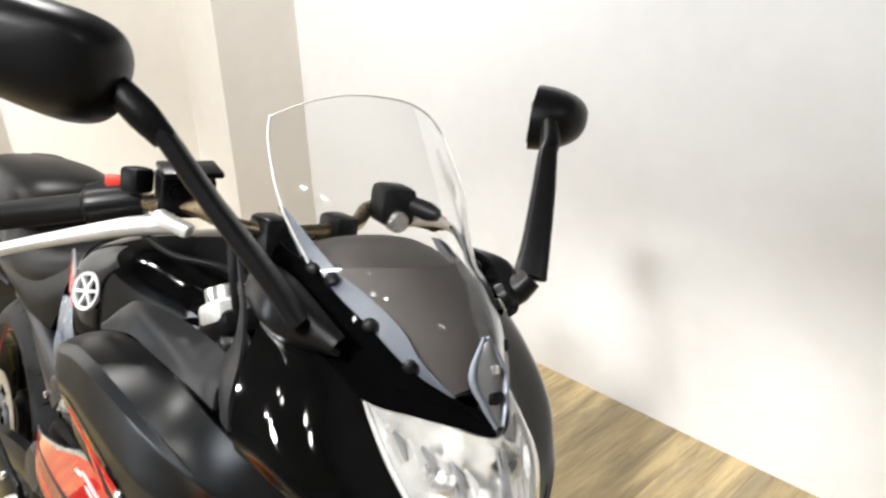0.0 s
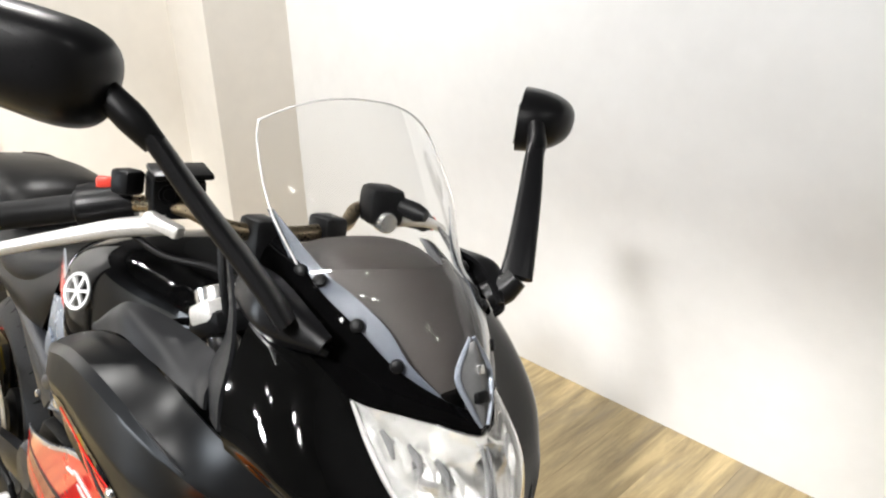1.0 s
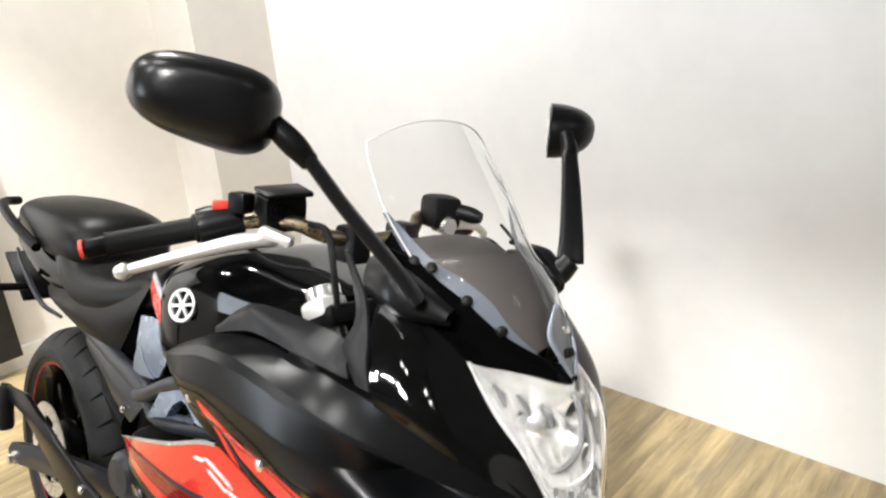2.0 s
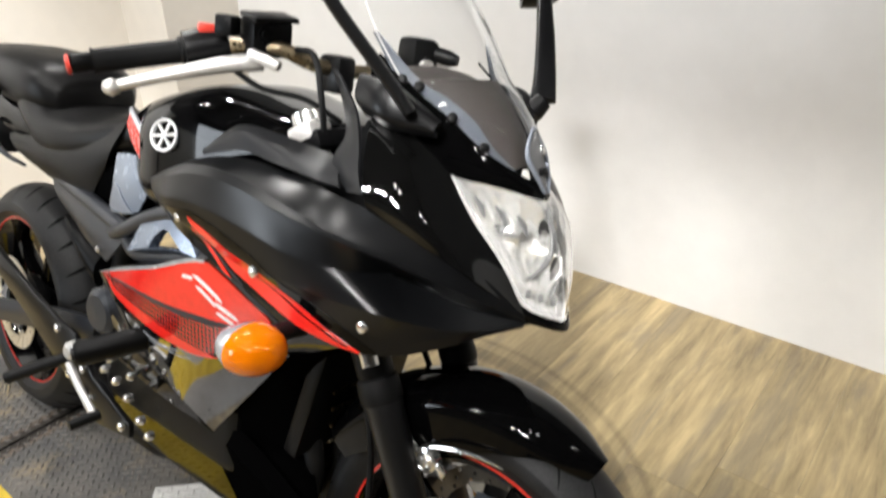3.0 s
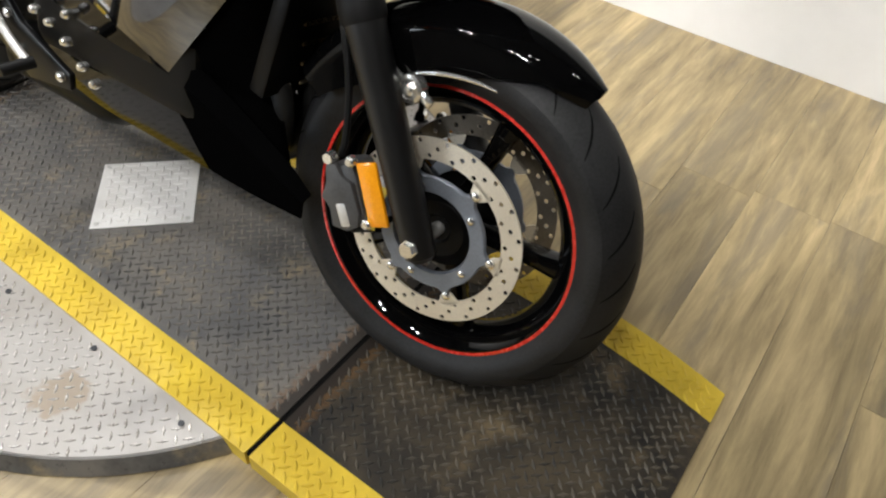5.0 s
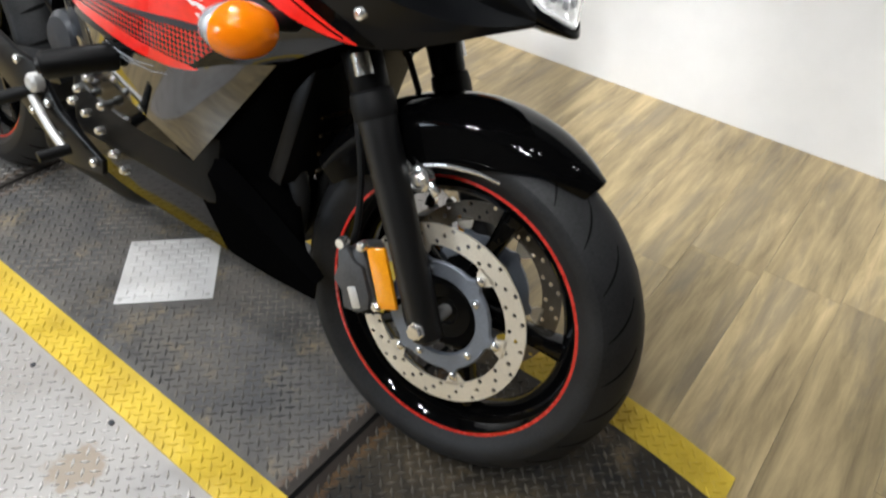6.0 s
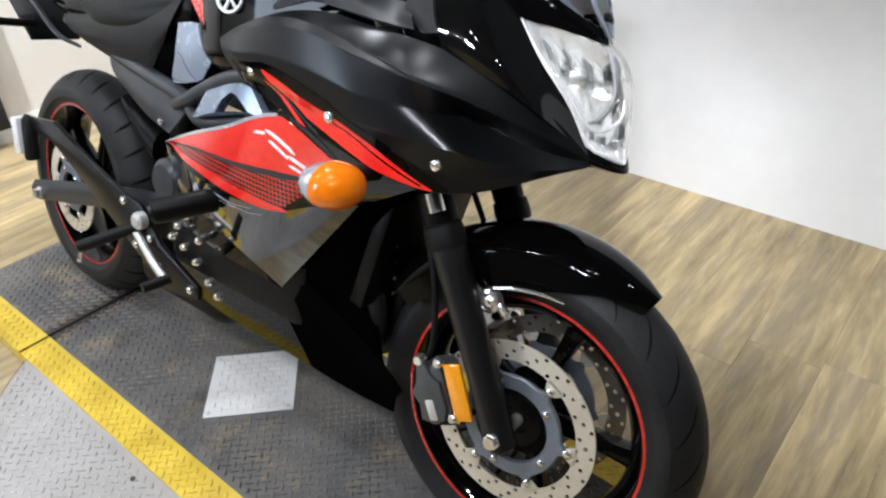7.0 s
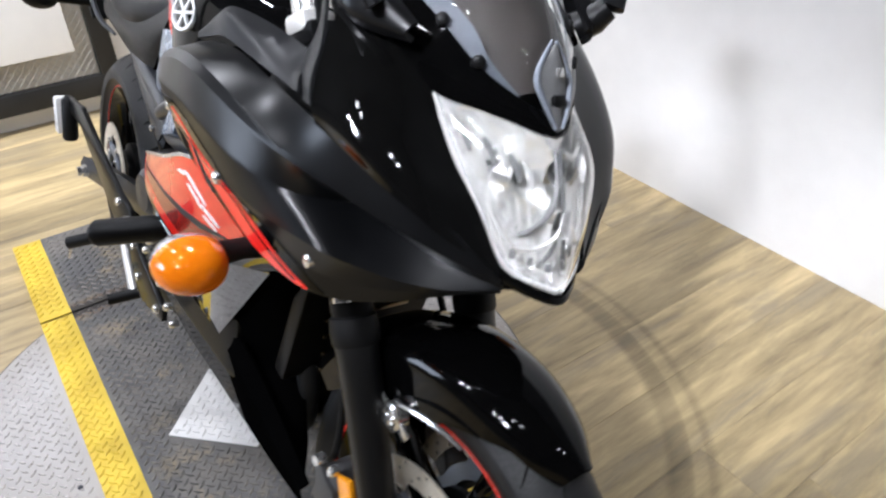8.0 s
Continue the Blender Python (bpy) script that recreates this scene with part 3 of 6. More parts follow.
def lift_platform():
    root = tagged(new("lift_platform"), "steel tread plate motorcycle lift with yellow edge stripes", "lift platform")
    xs = [(-1.72, -1.295), (-1.285, -0.105), (-0.095, 0.48)]
    for k, (a, b) in enumerate(xs):
        deck_strip("deck_plate", a, b, -0.242, 0.242, -0.0005, PLATE if k < 2 else PLATEBLACK, root, "dark worn steel tread plate" if k < 2 else "darker steel ramp plate that bends down to the floor")
        for s in (-1, 1):
            deck_strip("edge_stripe", a, b, *sorted((s * 0.2415, s * 0.3195)), -0.0002, YELLOW, root, "yellow painted tread plate edge")
    on_hatch = lambda x, y: abs(x + 0.716) + abs(y + 0.02) < 0.155
    seam = lambda x: min(abs(x + 0.1), abs(x + 1.29)) > 0.014
    for front, tread in ((False, TREAD), (True, TREADBLACK)):
        lozenges("tread_relief", lambda x, y: (x > -0.1) == front and seam(x) and not on_hatch(x, y) and (int(round((x + 1.70) / 0.0125)) + int(round((y + 0.225) / 0.0125))) % 2 == 0, tread, root, -0.0007, (-1.70, -0.225, 0.47, 0.23))
    for s in (-1, 1):
        lozenges("tread_relief", lambda x, y: seam(x) and (int(round((x + 1.70) / 0.0125)) + int(round((y - s * 0.2805 + 0.03) / 0.0125))) % 2 == 0, YELLOW, root, -0.0004, (-1.70, s * 0.2805 - 0.03, 0.47, s * 0.2805 + 0.032))
    for x in (-1.29, -0.1):
        part("seam_strip", box_bm(0.0102, 0.63, 0.02, 0, Matrix.Translation((x, 0, -0.0135)), 1), GROOVE, root, "black gap between the plates")
    # loose hatch cover laid cornerwise on the deck
    part("hatch_cover", box_bm(0.205, 0.205, 0.004, 0.001, pose(-0.716, -0.02, 0.002, 0, 0, 45), 1), HATCH, root, "bright steel tread plate square hatch")
    lozenges("tread_relief", lambda x, y: abs(x + 0.716) + abs(y + 0.02) < 0.13 and (int(round((x + 0.85) / 0.0125)) + int(round((y + 0.15) / 0.0125))) % 2 == 0, HATCH, root, 0.0038, (-0.85, -0.15, -0.58, 0.11))
    for a in (0, 90, 180, 270):
        bolt("screw", pose(-0.716 + 0.128 * math.cos(radians(a)), -0.02 + 0.128 * math.sin(radians(a)), 0.004, 90), 0.005, 0.002, ALLOY, root)
    # round turntable plate under the deck, its rim standing out at the sides
    cx, cy, r = -0.705, 0.03, 0.665
    lathe("turntable_plate", [(0.0006, -0.0045), (0.647, -0.0045), (0.649, -0.0065), (0.649, -0.0365), (0.0006, -0.0365)], PLATESIL, root, Matrix.Translation((cx, cy, 0)) @ Matrix.Rotation(radians(90), 4, "X"), "bright silver round tread plate turntable", 120, False)
    lathe("turntable_rim", [(0.6495, -0.0062), (0.652, -0.0062), (0.665, -0.037), (0.6495, -0.037)], PLATE, root, Matrix.Translation((cx, cy, 0)) @ Matrix.Rotation(radians(90), 4, "X"), "dirty tan rim of the turntable", 120)
    inside = lambda x, y: (x - cx) ** 2 + (y - cy) ** 2 < (r - 0.02) ** 2
    for y0, y1 in ((-0.63, -0.335), (0.335, 0.69)):
        lozenges("tread_relief", lambda x, y: inside(x, y) and (int(round((x + 1.37) / 0.0145)) + int(round((y - y0) / 0.0145))) % 2 == 0, TREADSIL, root, -0.0052, (-1.37, y0, -0.04, y1), pitch=0.029)
    for x, y in ((-0.226, -0.344), (-0.454, -0.538), (-0.462, -0.338), (-0.694, -0.355), (-0.95, -0.52)):
        bolt("screw", pose(x, y, -0.002, 90), 0.0055, 0.002, TAILGREY, root)
    return root


# ---------------------------------------------------------------- mesh gate against the back wall
def mesh_gate():
    root = tagged(new("mesh_screen"), "black steel framed panel with expanded metal mesh, lit white behind", "mesh screen")
    x, y0, y1, z0, z1 = -2.66, -1.6, 0.285, 0.045, 2.0
    for nm, a, b in (("frame_rail", (y0, z0), (y1, z0 + 0.085)), ("frame_rail", (y0, z1 - 0.06), (y1, z1)), ("frame_post", (y0, z0 + 0.085), (y0 + 0.06, z1 - 0.06)), ("frame_post", (y1 - 0.075, z0 + 0.085), (y1, z1 - 0.06))):
        part(nm, box_bm(0.04, b[0] - a[0], b[1] - a[1], 0.003, Matrix.Translation((x, (a[0] + b[0]) / 2, (a[1] + b[1]) / 2))), BLACKSTEEL, root)
    verts, faces = [], []
    p, q = 0.030, 0.016
    for i in range(int((y1 - y0) / p)):
        for j in range(int(1.0 / q)):
            cy, cz = y0 + 0.06 + i * p + (j % 2) * p / 2, z0 + 0.09 + j * q
            if cy > y1 - 0.09:
                continue
            for sgn in (-1, 1):
                k = len(verts)
                dy, dz, t = p / 2 * sgn, q, 0.0022
                verts += [(x - 0.002, cy, cz - t), (x - 0.002, cy + dy, cz + dz - t), (x - 0.002, cy + dy, cz + dz + t), (x - 0.002, cy, cz + t),
                          (x + 0.002, cy, cz - t), (x + 0.002, cy + dy, cz + dz - t), (x + 0.002, cy + dy, cz + dz + t), (x + 0.002, cy, cz + t)]
                faces += [(k, k + 1, k + 2, k + 3), (k + 4, k + 7, k + 6, k + 5), (k, k + 4, k + 5, k + 1), (k + 3, k + 2, k + 6, k + 7)]
    part("sign_board", box_bm(0.012, 1.585, 1.65, 0.002, Matrix.Translation((x + 0.028, -0.655, 1.075))), WALL, root, "plain white board hung on the mesh")
    # pale metal in place of dark: the backlight is put into the mesh colour
    mesh_part("mesh_infill", verts, faces, ALLOY, root, "diamond mesh, its pale colour standing in for backlight", smooth=False, kind="stuff")
    return root


lift_platform()
mesh_gate()

# ---------------------------------------------------------------- motorcycle: local x ahead from the front axle, y to its left, z up
bike = tagged(new("motorcycle"), "black and red sport motorcycle leaning on its side stand", "motorcycle")
bike.matrix_world = pose(0.0, 0.003, 0, -14.36, 0, 1.53)
AXLE = Vector((0, 0, 0.299))
RAKE = radians(27.6)
STEER_DIR = Vector((-math.sin(RAKE), 0, math.cos(RAKE)))
PIVOT = AXLE + Vector((-0.035, 0, -0.02))
ST = Matrix.Translation(PIVOT) @ Matrix.Rotation(radians(2.6), 4, STEER_DIR) @ Matrix.Translation(-PIVOT)


def drilled_disc(name, parent, m, r0, r1, thick, rows, cols, material, label):
    """A brake disc ring with drilled holes: a polar grid whose chosen cells carry an octagonal hole."""
    verts, faces, index = [], [], {}

    def vert(r, a, y):
        key = (round(r, 6), round(a % (2 * math.pi), 6), round(y, 6))
        if key not in index:
            index[key] = len(verts)
            verts.append((r * math.sin(a), y, r * math.cos(a)))
        return index[key]

    h = thick / 2
    dr, da = (r1 - r0) / rows, 2 * math.pi / cols
    for i in range(rows):
        for j in range(cols):
            ra, rb, aa, ab = r0 + i * dr, r0 + (i + 1) * dr, j * da, (j + 1) * da
            holed = (j + (0, 2, 1)[i % 3] * 1) % 3 == 0 and rows > 1
            rm, am, hr = (ra + rb) / 2, (aa + ab) / 2, 0.0040
            square = [(ra, aa), (ra, am), (ra, ab), (rm, ab), (rb, ab), (rb, am), (rb, aa), (rm, aa)]
            if holed:
                angs = [math.atan2((a - am) * rm, r - rm) for r, a in square]
                octo = [(rm + hr * math.cos(t), am + hr * math.sin(t) / rm) for t in angs]
                for k in range(8):
                    s1, s2, o1, o2 = square[k], square[(k + 1) % 8], octo[k], octo[(k + 1) % 8]
                    faces.append((vert(*s1, -h), vert(*s2, -h), vert(*o2, -h), vert(*o1, -h)))
                    faces.append((vert(*s2, h), vert(*s1, h), vert(*o1, h), vert(*o2, h)))
                    faces.append((vert(*o1, -h), vert(*o2, -h), vert(*o2, h), vert(*o1, h)))
            else:
                faces.append(tuple(vert(*s, -h) for s in square))
                faces.append(tuple(vert(*s, h) for s in square[::-1]))
    for j in range(cols):
        for r in (r0, r1):
            for a, b in ((j * da, (j + 0.5) * da), ((j + 0.5) * da, (j + 1) * da)):
                faces.append((vert(r, a, -h), vert(r, b, -h), vert(r, b, h), vert(r, a, h)))
    return mesh_part(name, [m @ Vector(v) for v in verts], faces, material, parent, label)


def tread_grooves(parent, m, R, half, count, material, sipe):
    """Curved sipes laid just proud of the tyre's crown."""
    for k in range(count):
        for s in (-1, 1):
            a0 = 2 * math.pi * (k + (0.5 if s > 0 else 0)) / count
            pts = []
            for i in range(7):
                f = i / 6
                y = s * half * (sipe[0] + (sipe[1] - sipe[0]) * f)
                r = tyre_radius(R, half, y) + 0.0004
                a = a0 + 0.02 + sipe[2] * f**0.8
                pts.append((a, y, r))
            verts, faces = [], []
            for i, (a, y, r) in enumerate(pts):
                w = sipe[3] * math.sin(math.pi * (0.12 + 0.8 * i / 6)) / R
                for da in (-w, w):
                    verts.append((r * math.sin(a + da), y, r * math.cos(a + da)))
            n = len(verts)
            verts += [tuple(np.array(v) * (1 - 0.004)) for v in verts]
            for i in range(6):
                b = 2 * i
                faces += [(b, b + 1, b + 3, b + 2), (n + b, n + b + 2, n + b + 3, n + b + 1), (b, b + 2, n + b + 2, n + b), (b + 1, n + b + 1, n + b + 3, b + 3)]
            mesh_part("tread_groove", [m @ Vector(v) for v in verts], faces, material, parent)


def tyre_radius(R, half, y):
    return R - (abs(y) / half) ** 2.2 * half * 0.62


def wheel(name, centre, R, half, rim_r, m_extra, discs, spokes, disc_r, groove, sipe):
    m = m_extra @ Matrix.Translation(centre)
    w = half * 0.8
    rim = lathe(name, [(rim_r, -w), (rim_r + 0.001, -w + 0.006), (rim_r - 0.012, -w + 0.016), (rim_r - 0.024, -w * 0.4), (rim_r - 0.026, 0), (rim_r - 0.024, w * 0.4), (rim_r - 0.012, w - 0.016),
                       (rim_r + 0.001, w - 0.006), (rim_r, w), (rim_r - 0.008, w), (rim_r - 0.022, w * 0.75), (rim_r - 0.036, w * 0.3), (rim_r - 0.036, -w * 0.3), (rim_r - 0.022, -w * 0.75), (rim_r - 0.008, -w)],
                GLOSS, bike, m, "gloss black cast alloy wheel", seg=96)
    prof = []
    for i in range(25):
        y = half * math.sin(math.pi / 2 * (i / 12 - 1))
        prof.append((tyre_radius(R, half, y), y))
    prof += [(R - half * 0.95, half * 0.99), (rim_r + 0.012, half * 0.9), (rim_r - 0.004, half * 0.8), (rim_r - 0.004, -half * 0.8), (rim_r + 0.012, -half * 0.9), (R - half * 0.95, -half * 0.99)]
    lathe("tyre", prof, TYRE, rim, m, "black road tyre", seg=96, sharp=60)
    for s in (-1, 1):
        lathe("rim_stripe", [(rim_r + 0.0025, s * (w - 0.003)), (rim_r + 0.003, s * (w + 0.0012)), (rim_r - 0.005, s * (w + 0.0016)), (rim_r - 0.006, s * (w - 0.002))], RIMRED, rim, m, "thin red rim tape", seg=96)
    hub = [(0.0, -w * 0.95), (0.020, -w * 0.95), (0.024, -w * 1.05), (0.046, -w * 1.05), (0.052, -w * 0.9), (0.066, -w * 0.8), (0.068, -w * 0.55), (0.040, 0), (0.068, w * 0.55), (0.066, w * 0.8), (0.052, w * 0.9), (0.046, w * 1.05), (0.024, w * 1.05), (0.020, w * 0.95), (0.0, w * 0.95)]
    lathe("hub", [(max(r, 0.0006), o) for r, o in hub], DARK, rim, m, seg=40, closed=False)
    for k in range(spokes):
        a = 2 * math.pi * k / spokes + 0.3
        sec = []
        for f in np.linspace(0, 1, 6):
            r = 0.036 + (rim_r - 0.03 - 0.036) * f
            sec.append((r, 0.022 - 0.008 * math.sin(math.pi * f), 0.026 - 0.008 * f))
        verts, faces = [], []
        for r, ww, dd in sec:
            for q in range(10):
                t = 2 * math.pi * q / 10
                verts.append((math.copysign(abs(math.cos(t)) ** 0.7, math.cos(t)) * ww * 0.92, math.copysign(abs(math.sin(t)) ** 0.7, math.sin(t)) * dd, r))
        for i in range(5):
            for q in range(10):
                b, c = i * 10 + q, i * 10 + (q + 1) % 10
                faces.append((b, c, c + 10, b + 10))
        mm = m @ Matrix.Rotation(a, 4, "Y")
        mesh_part("spoke", [mm @ Vector(v) for v in verts], faces, GLOSS, rim)
    for dy in discs:
        s = math.copysign(1, dy)
        turn = Matrix.Rotation(0 if s < 0 else math.pi, 4, "Z")
        drilled_disc("brake_disc", rim, m @ Matrix.Translation((0, dy, 0)), disc_r - 0.033, disc_r, 0.003, 3, 60, STEEL if s < 0 else SHADESTEEL, "drilled bare steel brake disc" if s < 0 else "drilled brake disc with shade in the colour of its inner face")
        # carrier: a ring with six lobes that reach the disc's own ears
        k6, n = 6, 120
        verts, faces = [], []
        for i in range(n):
            a = 2 * math.pi * i / n
            lobe = max(0.0, math.cos(k6 * (a - 0.55))) ** 6
            ro = disc_r - 0.058 + 0.011 * lobe
            for r, o in ((disc_r - 0.084, 0.0), (disc_r - 0.082, 0.005), (ro - 0.002, 0.005), (ro, 0.003), (ro, -0.002), (disc_r - 0.084, -0.002)):
                verts.append((r * math.sin(a), dy + s * o, r * math.cos(a)))
        for i in range(n):
            for q in range(6):
                faces.append((i * 6 + q, i * 6 + (q + 1) % 6, ((i + 1) % n) * 6 + (q + 1) % 6, ((i + 1) % n) * 6 + q))
        mesh_part("disc_carrier", [m @ Vector(v) for v in verts], faces, CARRIER, rim, "blue grey disc carrier with lobes")
        for k in range(k6):
            a = 2 * math.pi * k / k6 + 0.55
            mm = m @ Matrix.Rotation(a, 4, "Y")
            part("disc_ear", prism_bm([(-0.017, 0.0), (-0.010, -0.012), (-0.005, -0.016), (0.005, -0.016), (0.010, -0.012), (0.017, 0.0), (0.016, 0.005), (-0.016, 0.005)], 0.003, mm @ Matrix.Translation((0, dy - 0.0015, disc_r - 0.034))), STEEL, rim)
            bolt("disc_button", mm @ Matrix.Translation((0, dy + s * 0.003, disc_r - 0.045)) @ turn, 0.0075, 0.004, CHROME, rim, 14)
        for k in range(5):
            bolt("carrier_bolt", m @ Matrix.Rotation(2 * math.pi * k / 5 + 0.85, 4, "Y") @ Matrix.Translation((0, dy + s * 0.006, disc_r - 0.072)) @ turn, 0.0065, 0.004, CHROME, rim, 10)
    tread_grooves(rim, m, R, half, groove, GROOVE, sipe)
    return rim


wheel("front_wheel", AXLE, 0.299, 0.0600, 0.222, ST, (-0.066, 0.066), 5, 0.149, 24, (0.30, 0.92, 0.20, 0.0026))
REAR = Vector((-1.402, 0.030, 0.304))
wheel("rear_wheel", REAR, 0.304, 0.072, 0.221, Matrix.Translation(REAR) @ Matrix.Rotation(radians(-4), 4, "Z") @ Matrix.Translation(-REAR), (-0.085,), 5, 0.1225, 26, (0.10, 0.80, 0.05, 0.0046))


# ---------------------------------------------------------------- fork, fender, brakes
def along(d, y, off=0.0):
    """A point d metres up the fork from the axle; off: metres ahead of its line."""
    return AXLE + STEER_DIR * d + Vector((math.cos(RAKE), 0, math.sin(RAKE))) * off + Vector((0, y, 0))


for s in (-1, 1):
    y = 0.107 * s
    leg = tube("fork_leg", [along(d, y) for d in (-0.028, -0.02, 0.02, 0.06, 0.12, 0.30, 0.335, 0.34)], [0.016, 0.024, 0.026, 0.027, 0.026, 0.0285, 0.031, 0.030], FORK, bike, "satin black fork leg", 24, None, ST)
    tube("inner_tube", [along(d, y) for d in (0.335, 0.60, 0.74)], 0.0205, DARK, leg, "dark fork tube", 20, None, ST)
    tube("dust_boot", [along(d, y) for d in (0.315, 0.32, 0.335, 0.352, 0.356)], [0.031, 0.0325, 0.033, 0.031, 0.026], RUBBER, leg, "", 24, None, ST)
    tube("upper_guard", [along(d, y) for d in (0.352, 0.36, 0.41, 0.415)], [0.026, 0.0285, 0.0285, 0.026], DARK, leg, "", 20, None, ST)
    tube("fork_cap", [along(d, y) for d in (0.735, 0.74, 0.755, 0.757)], [0.021, 0.026, 0.026, 0.020], CHROME, leg, "bright fork cap", 20, None, ST)
    tube("fork_top", [along(d, y) for d in (0.62, 0.735)], 0.0205, CHROME, leg, "bare bright fork tube", 20, None, ST)
    tube("axle_bolt", [along(0, y) + Vector((0, 0.017 * s, 0)), along(0, y) + Vector((0, 0.026 * s, 0)), along(0, y) + Vector((0, 0.0262 * s, 0)), along(0, y) + Vector((0, 0.034 * s, 0))], [0.0145, 0.0145, 0.0115, 0.0115], CHROME, leg, "bright axle nut", 6, None, ST)
    tube("cap_bracket", [along(0.375, y + 0.02 * s, 0.012), along(0.405, y + 0.02 * s, 0.012)], 0.014, CHROME, leg, "small bright clamp", 10, None, ST)
    # caliper with its amber reflector
    m = ST @ Matrix.Translation(along(0.085, y * 0.9, -0.092)) @ Matrix.Rotation(-RAKE, 4, "Y")
    cal = part("brake_caliper", box_bm(0.050, 0.060, 0.094, 0.013, m), CALGREY, bike, "dark grey two piston brake caliper")
    part("caliper_bridge", box_bm(0.030, 0.074, 0.05, 0.009, m @ Matrix.Translation((-0.012, 0.0, -0.03))), ALLOY, cal)
    part("caliper_body", prism_bm([(-0.034, -0.046), (-0.008, -0.056), (0.014, -0.050), (0.022, -0.030), (0.022, 0.016), (0.008, 0.030), (0.002, 0.050), (-0.016, 0.048), (-0.024, 0.022), (-0.040, 0.002), (-0.030, -0.018)], 0.010, m @ Matrix.Translation((-0.004, 0.026 if s > 0 else -0.036, 0)), 0.002), CALGREY, cal, "flat grey outer half of the caliper")
    part("caliper_tag", box_bm(0.016, 0.002, 0.010, 0.0005, m @ Matrix.Translation((0.030, 0.031 * s, -0.050)) @ Matrix.Rotation(0.4, 4, "Y")), YELLOWTAG, cal, "small yellow paint tag")
    part("pad_spring", box_bm(0.050, 0.05, 0.010, 0.003, m @ Matrix.Translation((0.008, 0.0, -0.058))), DARK, cal)
    lathe("hose_banjo", [(0.0005, -0.006), (0.008, -0.006), (0.010, 0.0), (0.010, 0.008), (0.0005, 0.008)], CHROME, cal, m @ Matrix.Translation((-0.010, 0.034 * s, 0.058)) @ Matrix.Rotation(0 if s < 0 else math.pi, 4, "Z"), "bright banjo bolt", 14, False)
    for dz in (-0.046, 0.050):
        bolt("caliper_bolt", m @ Matrix.Translation((0.028, 0.034 * s, dz)) @ Matrix.Rotation(0 if s < 0 else math.pi, 4, "Z"), 0.009, 0.008, CHROME, cal)
    r = part("fork_reflector", box_bm(0.034, 0.008, 0.098, 0.003, ST @ Matrix.Translation(along(0.082, y + 0.021 * s, -0.042)) @ Matrix.Rotation(-RAKE + 0.05, 4, "Y")), AMBER, bike, "amber side reflector on the fork")
    tube("brake_hose", [along(0.14, y, -0.10), along(0.17, y, -0.08), along(0.26, y * 0.9, -0.055), along(0.40, y * 0.7, -0.05)], 0.0055, RUBBER, cal, "", 8, 16, ST)
tube("front_axle", [AXLE + Vector((0, -0.1, 0)), AXLE + Vector((0, 0.1, 0))], 0.011, ALLOY, bike, "", 14, None, ST)
part("lower_fork_clamp", box_bm(0.07, 0.27, 0.045, 0.012, ST @ Matrix.Translation(along(0.50, 0)) @ Matrix.Rotation(-RAKE, 4, "Y")), DARK, bike)
part("upper_fork_clamp", box_bm(0.07, 0.27, 0.03, 0.01, ST @ Matrix.Translation(along(0.71, 0)) @ Matrix.Rotation(-RAKE, 4, "Y")), DARK, bike)


def fender():
    g = []
    for v in np.linspace(-1, 1, 27):
        row = []
        for a in np.linspace(-58, 31, 15):
            ar = radians(a)
            f = (a + 58) / 89
            half = 0.078 * (1 - 0.30 * f**2.2) * math.sqrt(1 - 0.86 * (max(0, f - 0.70) / 0.30) ** 2.4)
            skirt = np.interp(a, (-58, -40, -9, 12, 24, 31), (0.262, 0.238, 0.226, 0.270, 0.300, 0.318))
            crown = 0.331 - 0.012 * f**4
            e = abs(v)
            th = min(1, e / 0.72) * math.pi / 2
            down = max(0, e - 0.72) / 0.28
            arch_drop = 0.040 * (1 - math.cos(th)) * (0.55 + 0.45 * half / 0.078)
            R = crown - arch_drop - max(0, crown - arch_drop - skirt) * down
            row.append((R * math.sin(ar), half * math.copysign(math.sin(th) + 0.02 * down, v), 0.299 + R * math.cos(ar)))
        g.append(row)
    g = fine_grid(g, 48, 53)
    verts, faces = shell(g, 0.004)
    ob = mesh_part("front_fender", [ST @ Vector(x) for x in verts], faces, GLOSS, bike, "gloss black front mudguard", sharp=60)
    for s in (-1, 1):
        p = Vector((-0.064, 0.088 * s, 0.512))
        mm = Matrix.Translation(p)
        lathe("fender_boss", [(0.0005, -0.004), (0.013, -0.004), (0.015, -0.006), (0.020, -0.004), (0.021, 0.010), (0.0005, 0.010)], CHROME, ob, mm @ Matrix.Rotation(0 if s < 0 else math.pi, 4, "Z"), "bright ring round the fender bolt", 20, False)
        bolt("fender_bolt", mm @ Matrix.Translation((0, 0.006 * s, 0)) @ Matrix.Rotation(0 if s < 0 else math.pi, 4, "Z"), 0.010, 0.006, CHROME, ob, 6)
        for dx, dz in ((-0.026, 0.010), (0.026, -0.006)):
            part("fender_bracket", box_bm(0.022, 0.007, 0.016, 0.003, mm @ Matrix.Translation((dx, 0, dz)) @ Matrix.Rotation(0.5, 4, "Y")), CHROME, ob, "bright fender bracket ear")
        tube("fender_brace", [p + Vector((0.004, 0, 0.024)), p + Vector((0.04, -0.002 * s, 0.036)), p + Vector((0.085, -0.006 * s, 0.042)), p + Vector((0.12, -0.010 * s, 0.040))], [0.002, 0.0035, 0.003, 0.0015], CHROME, ob, "thin bright brace along the fender's edge", 8, 16)
    return ob


fender()

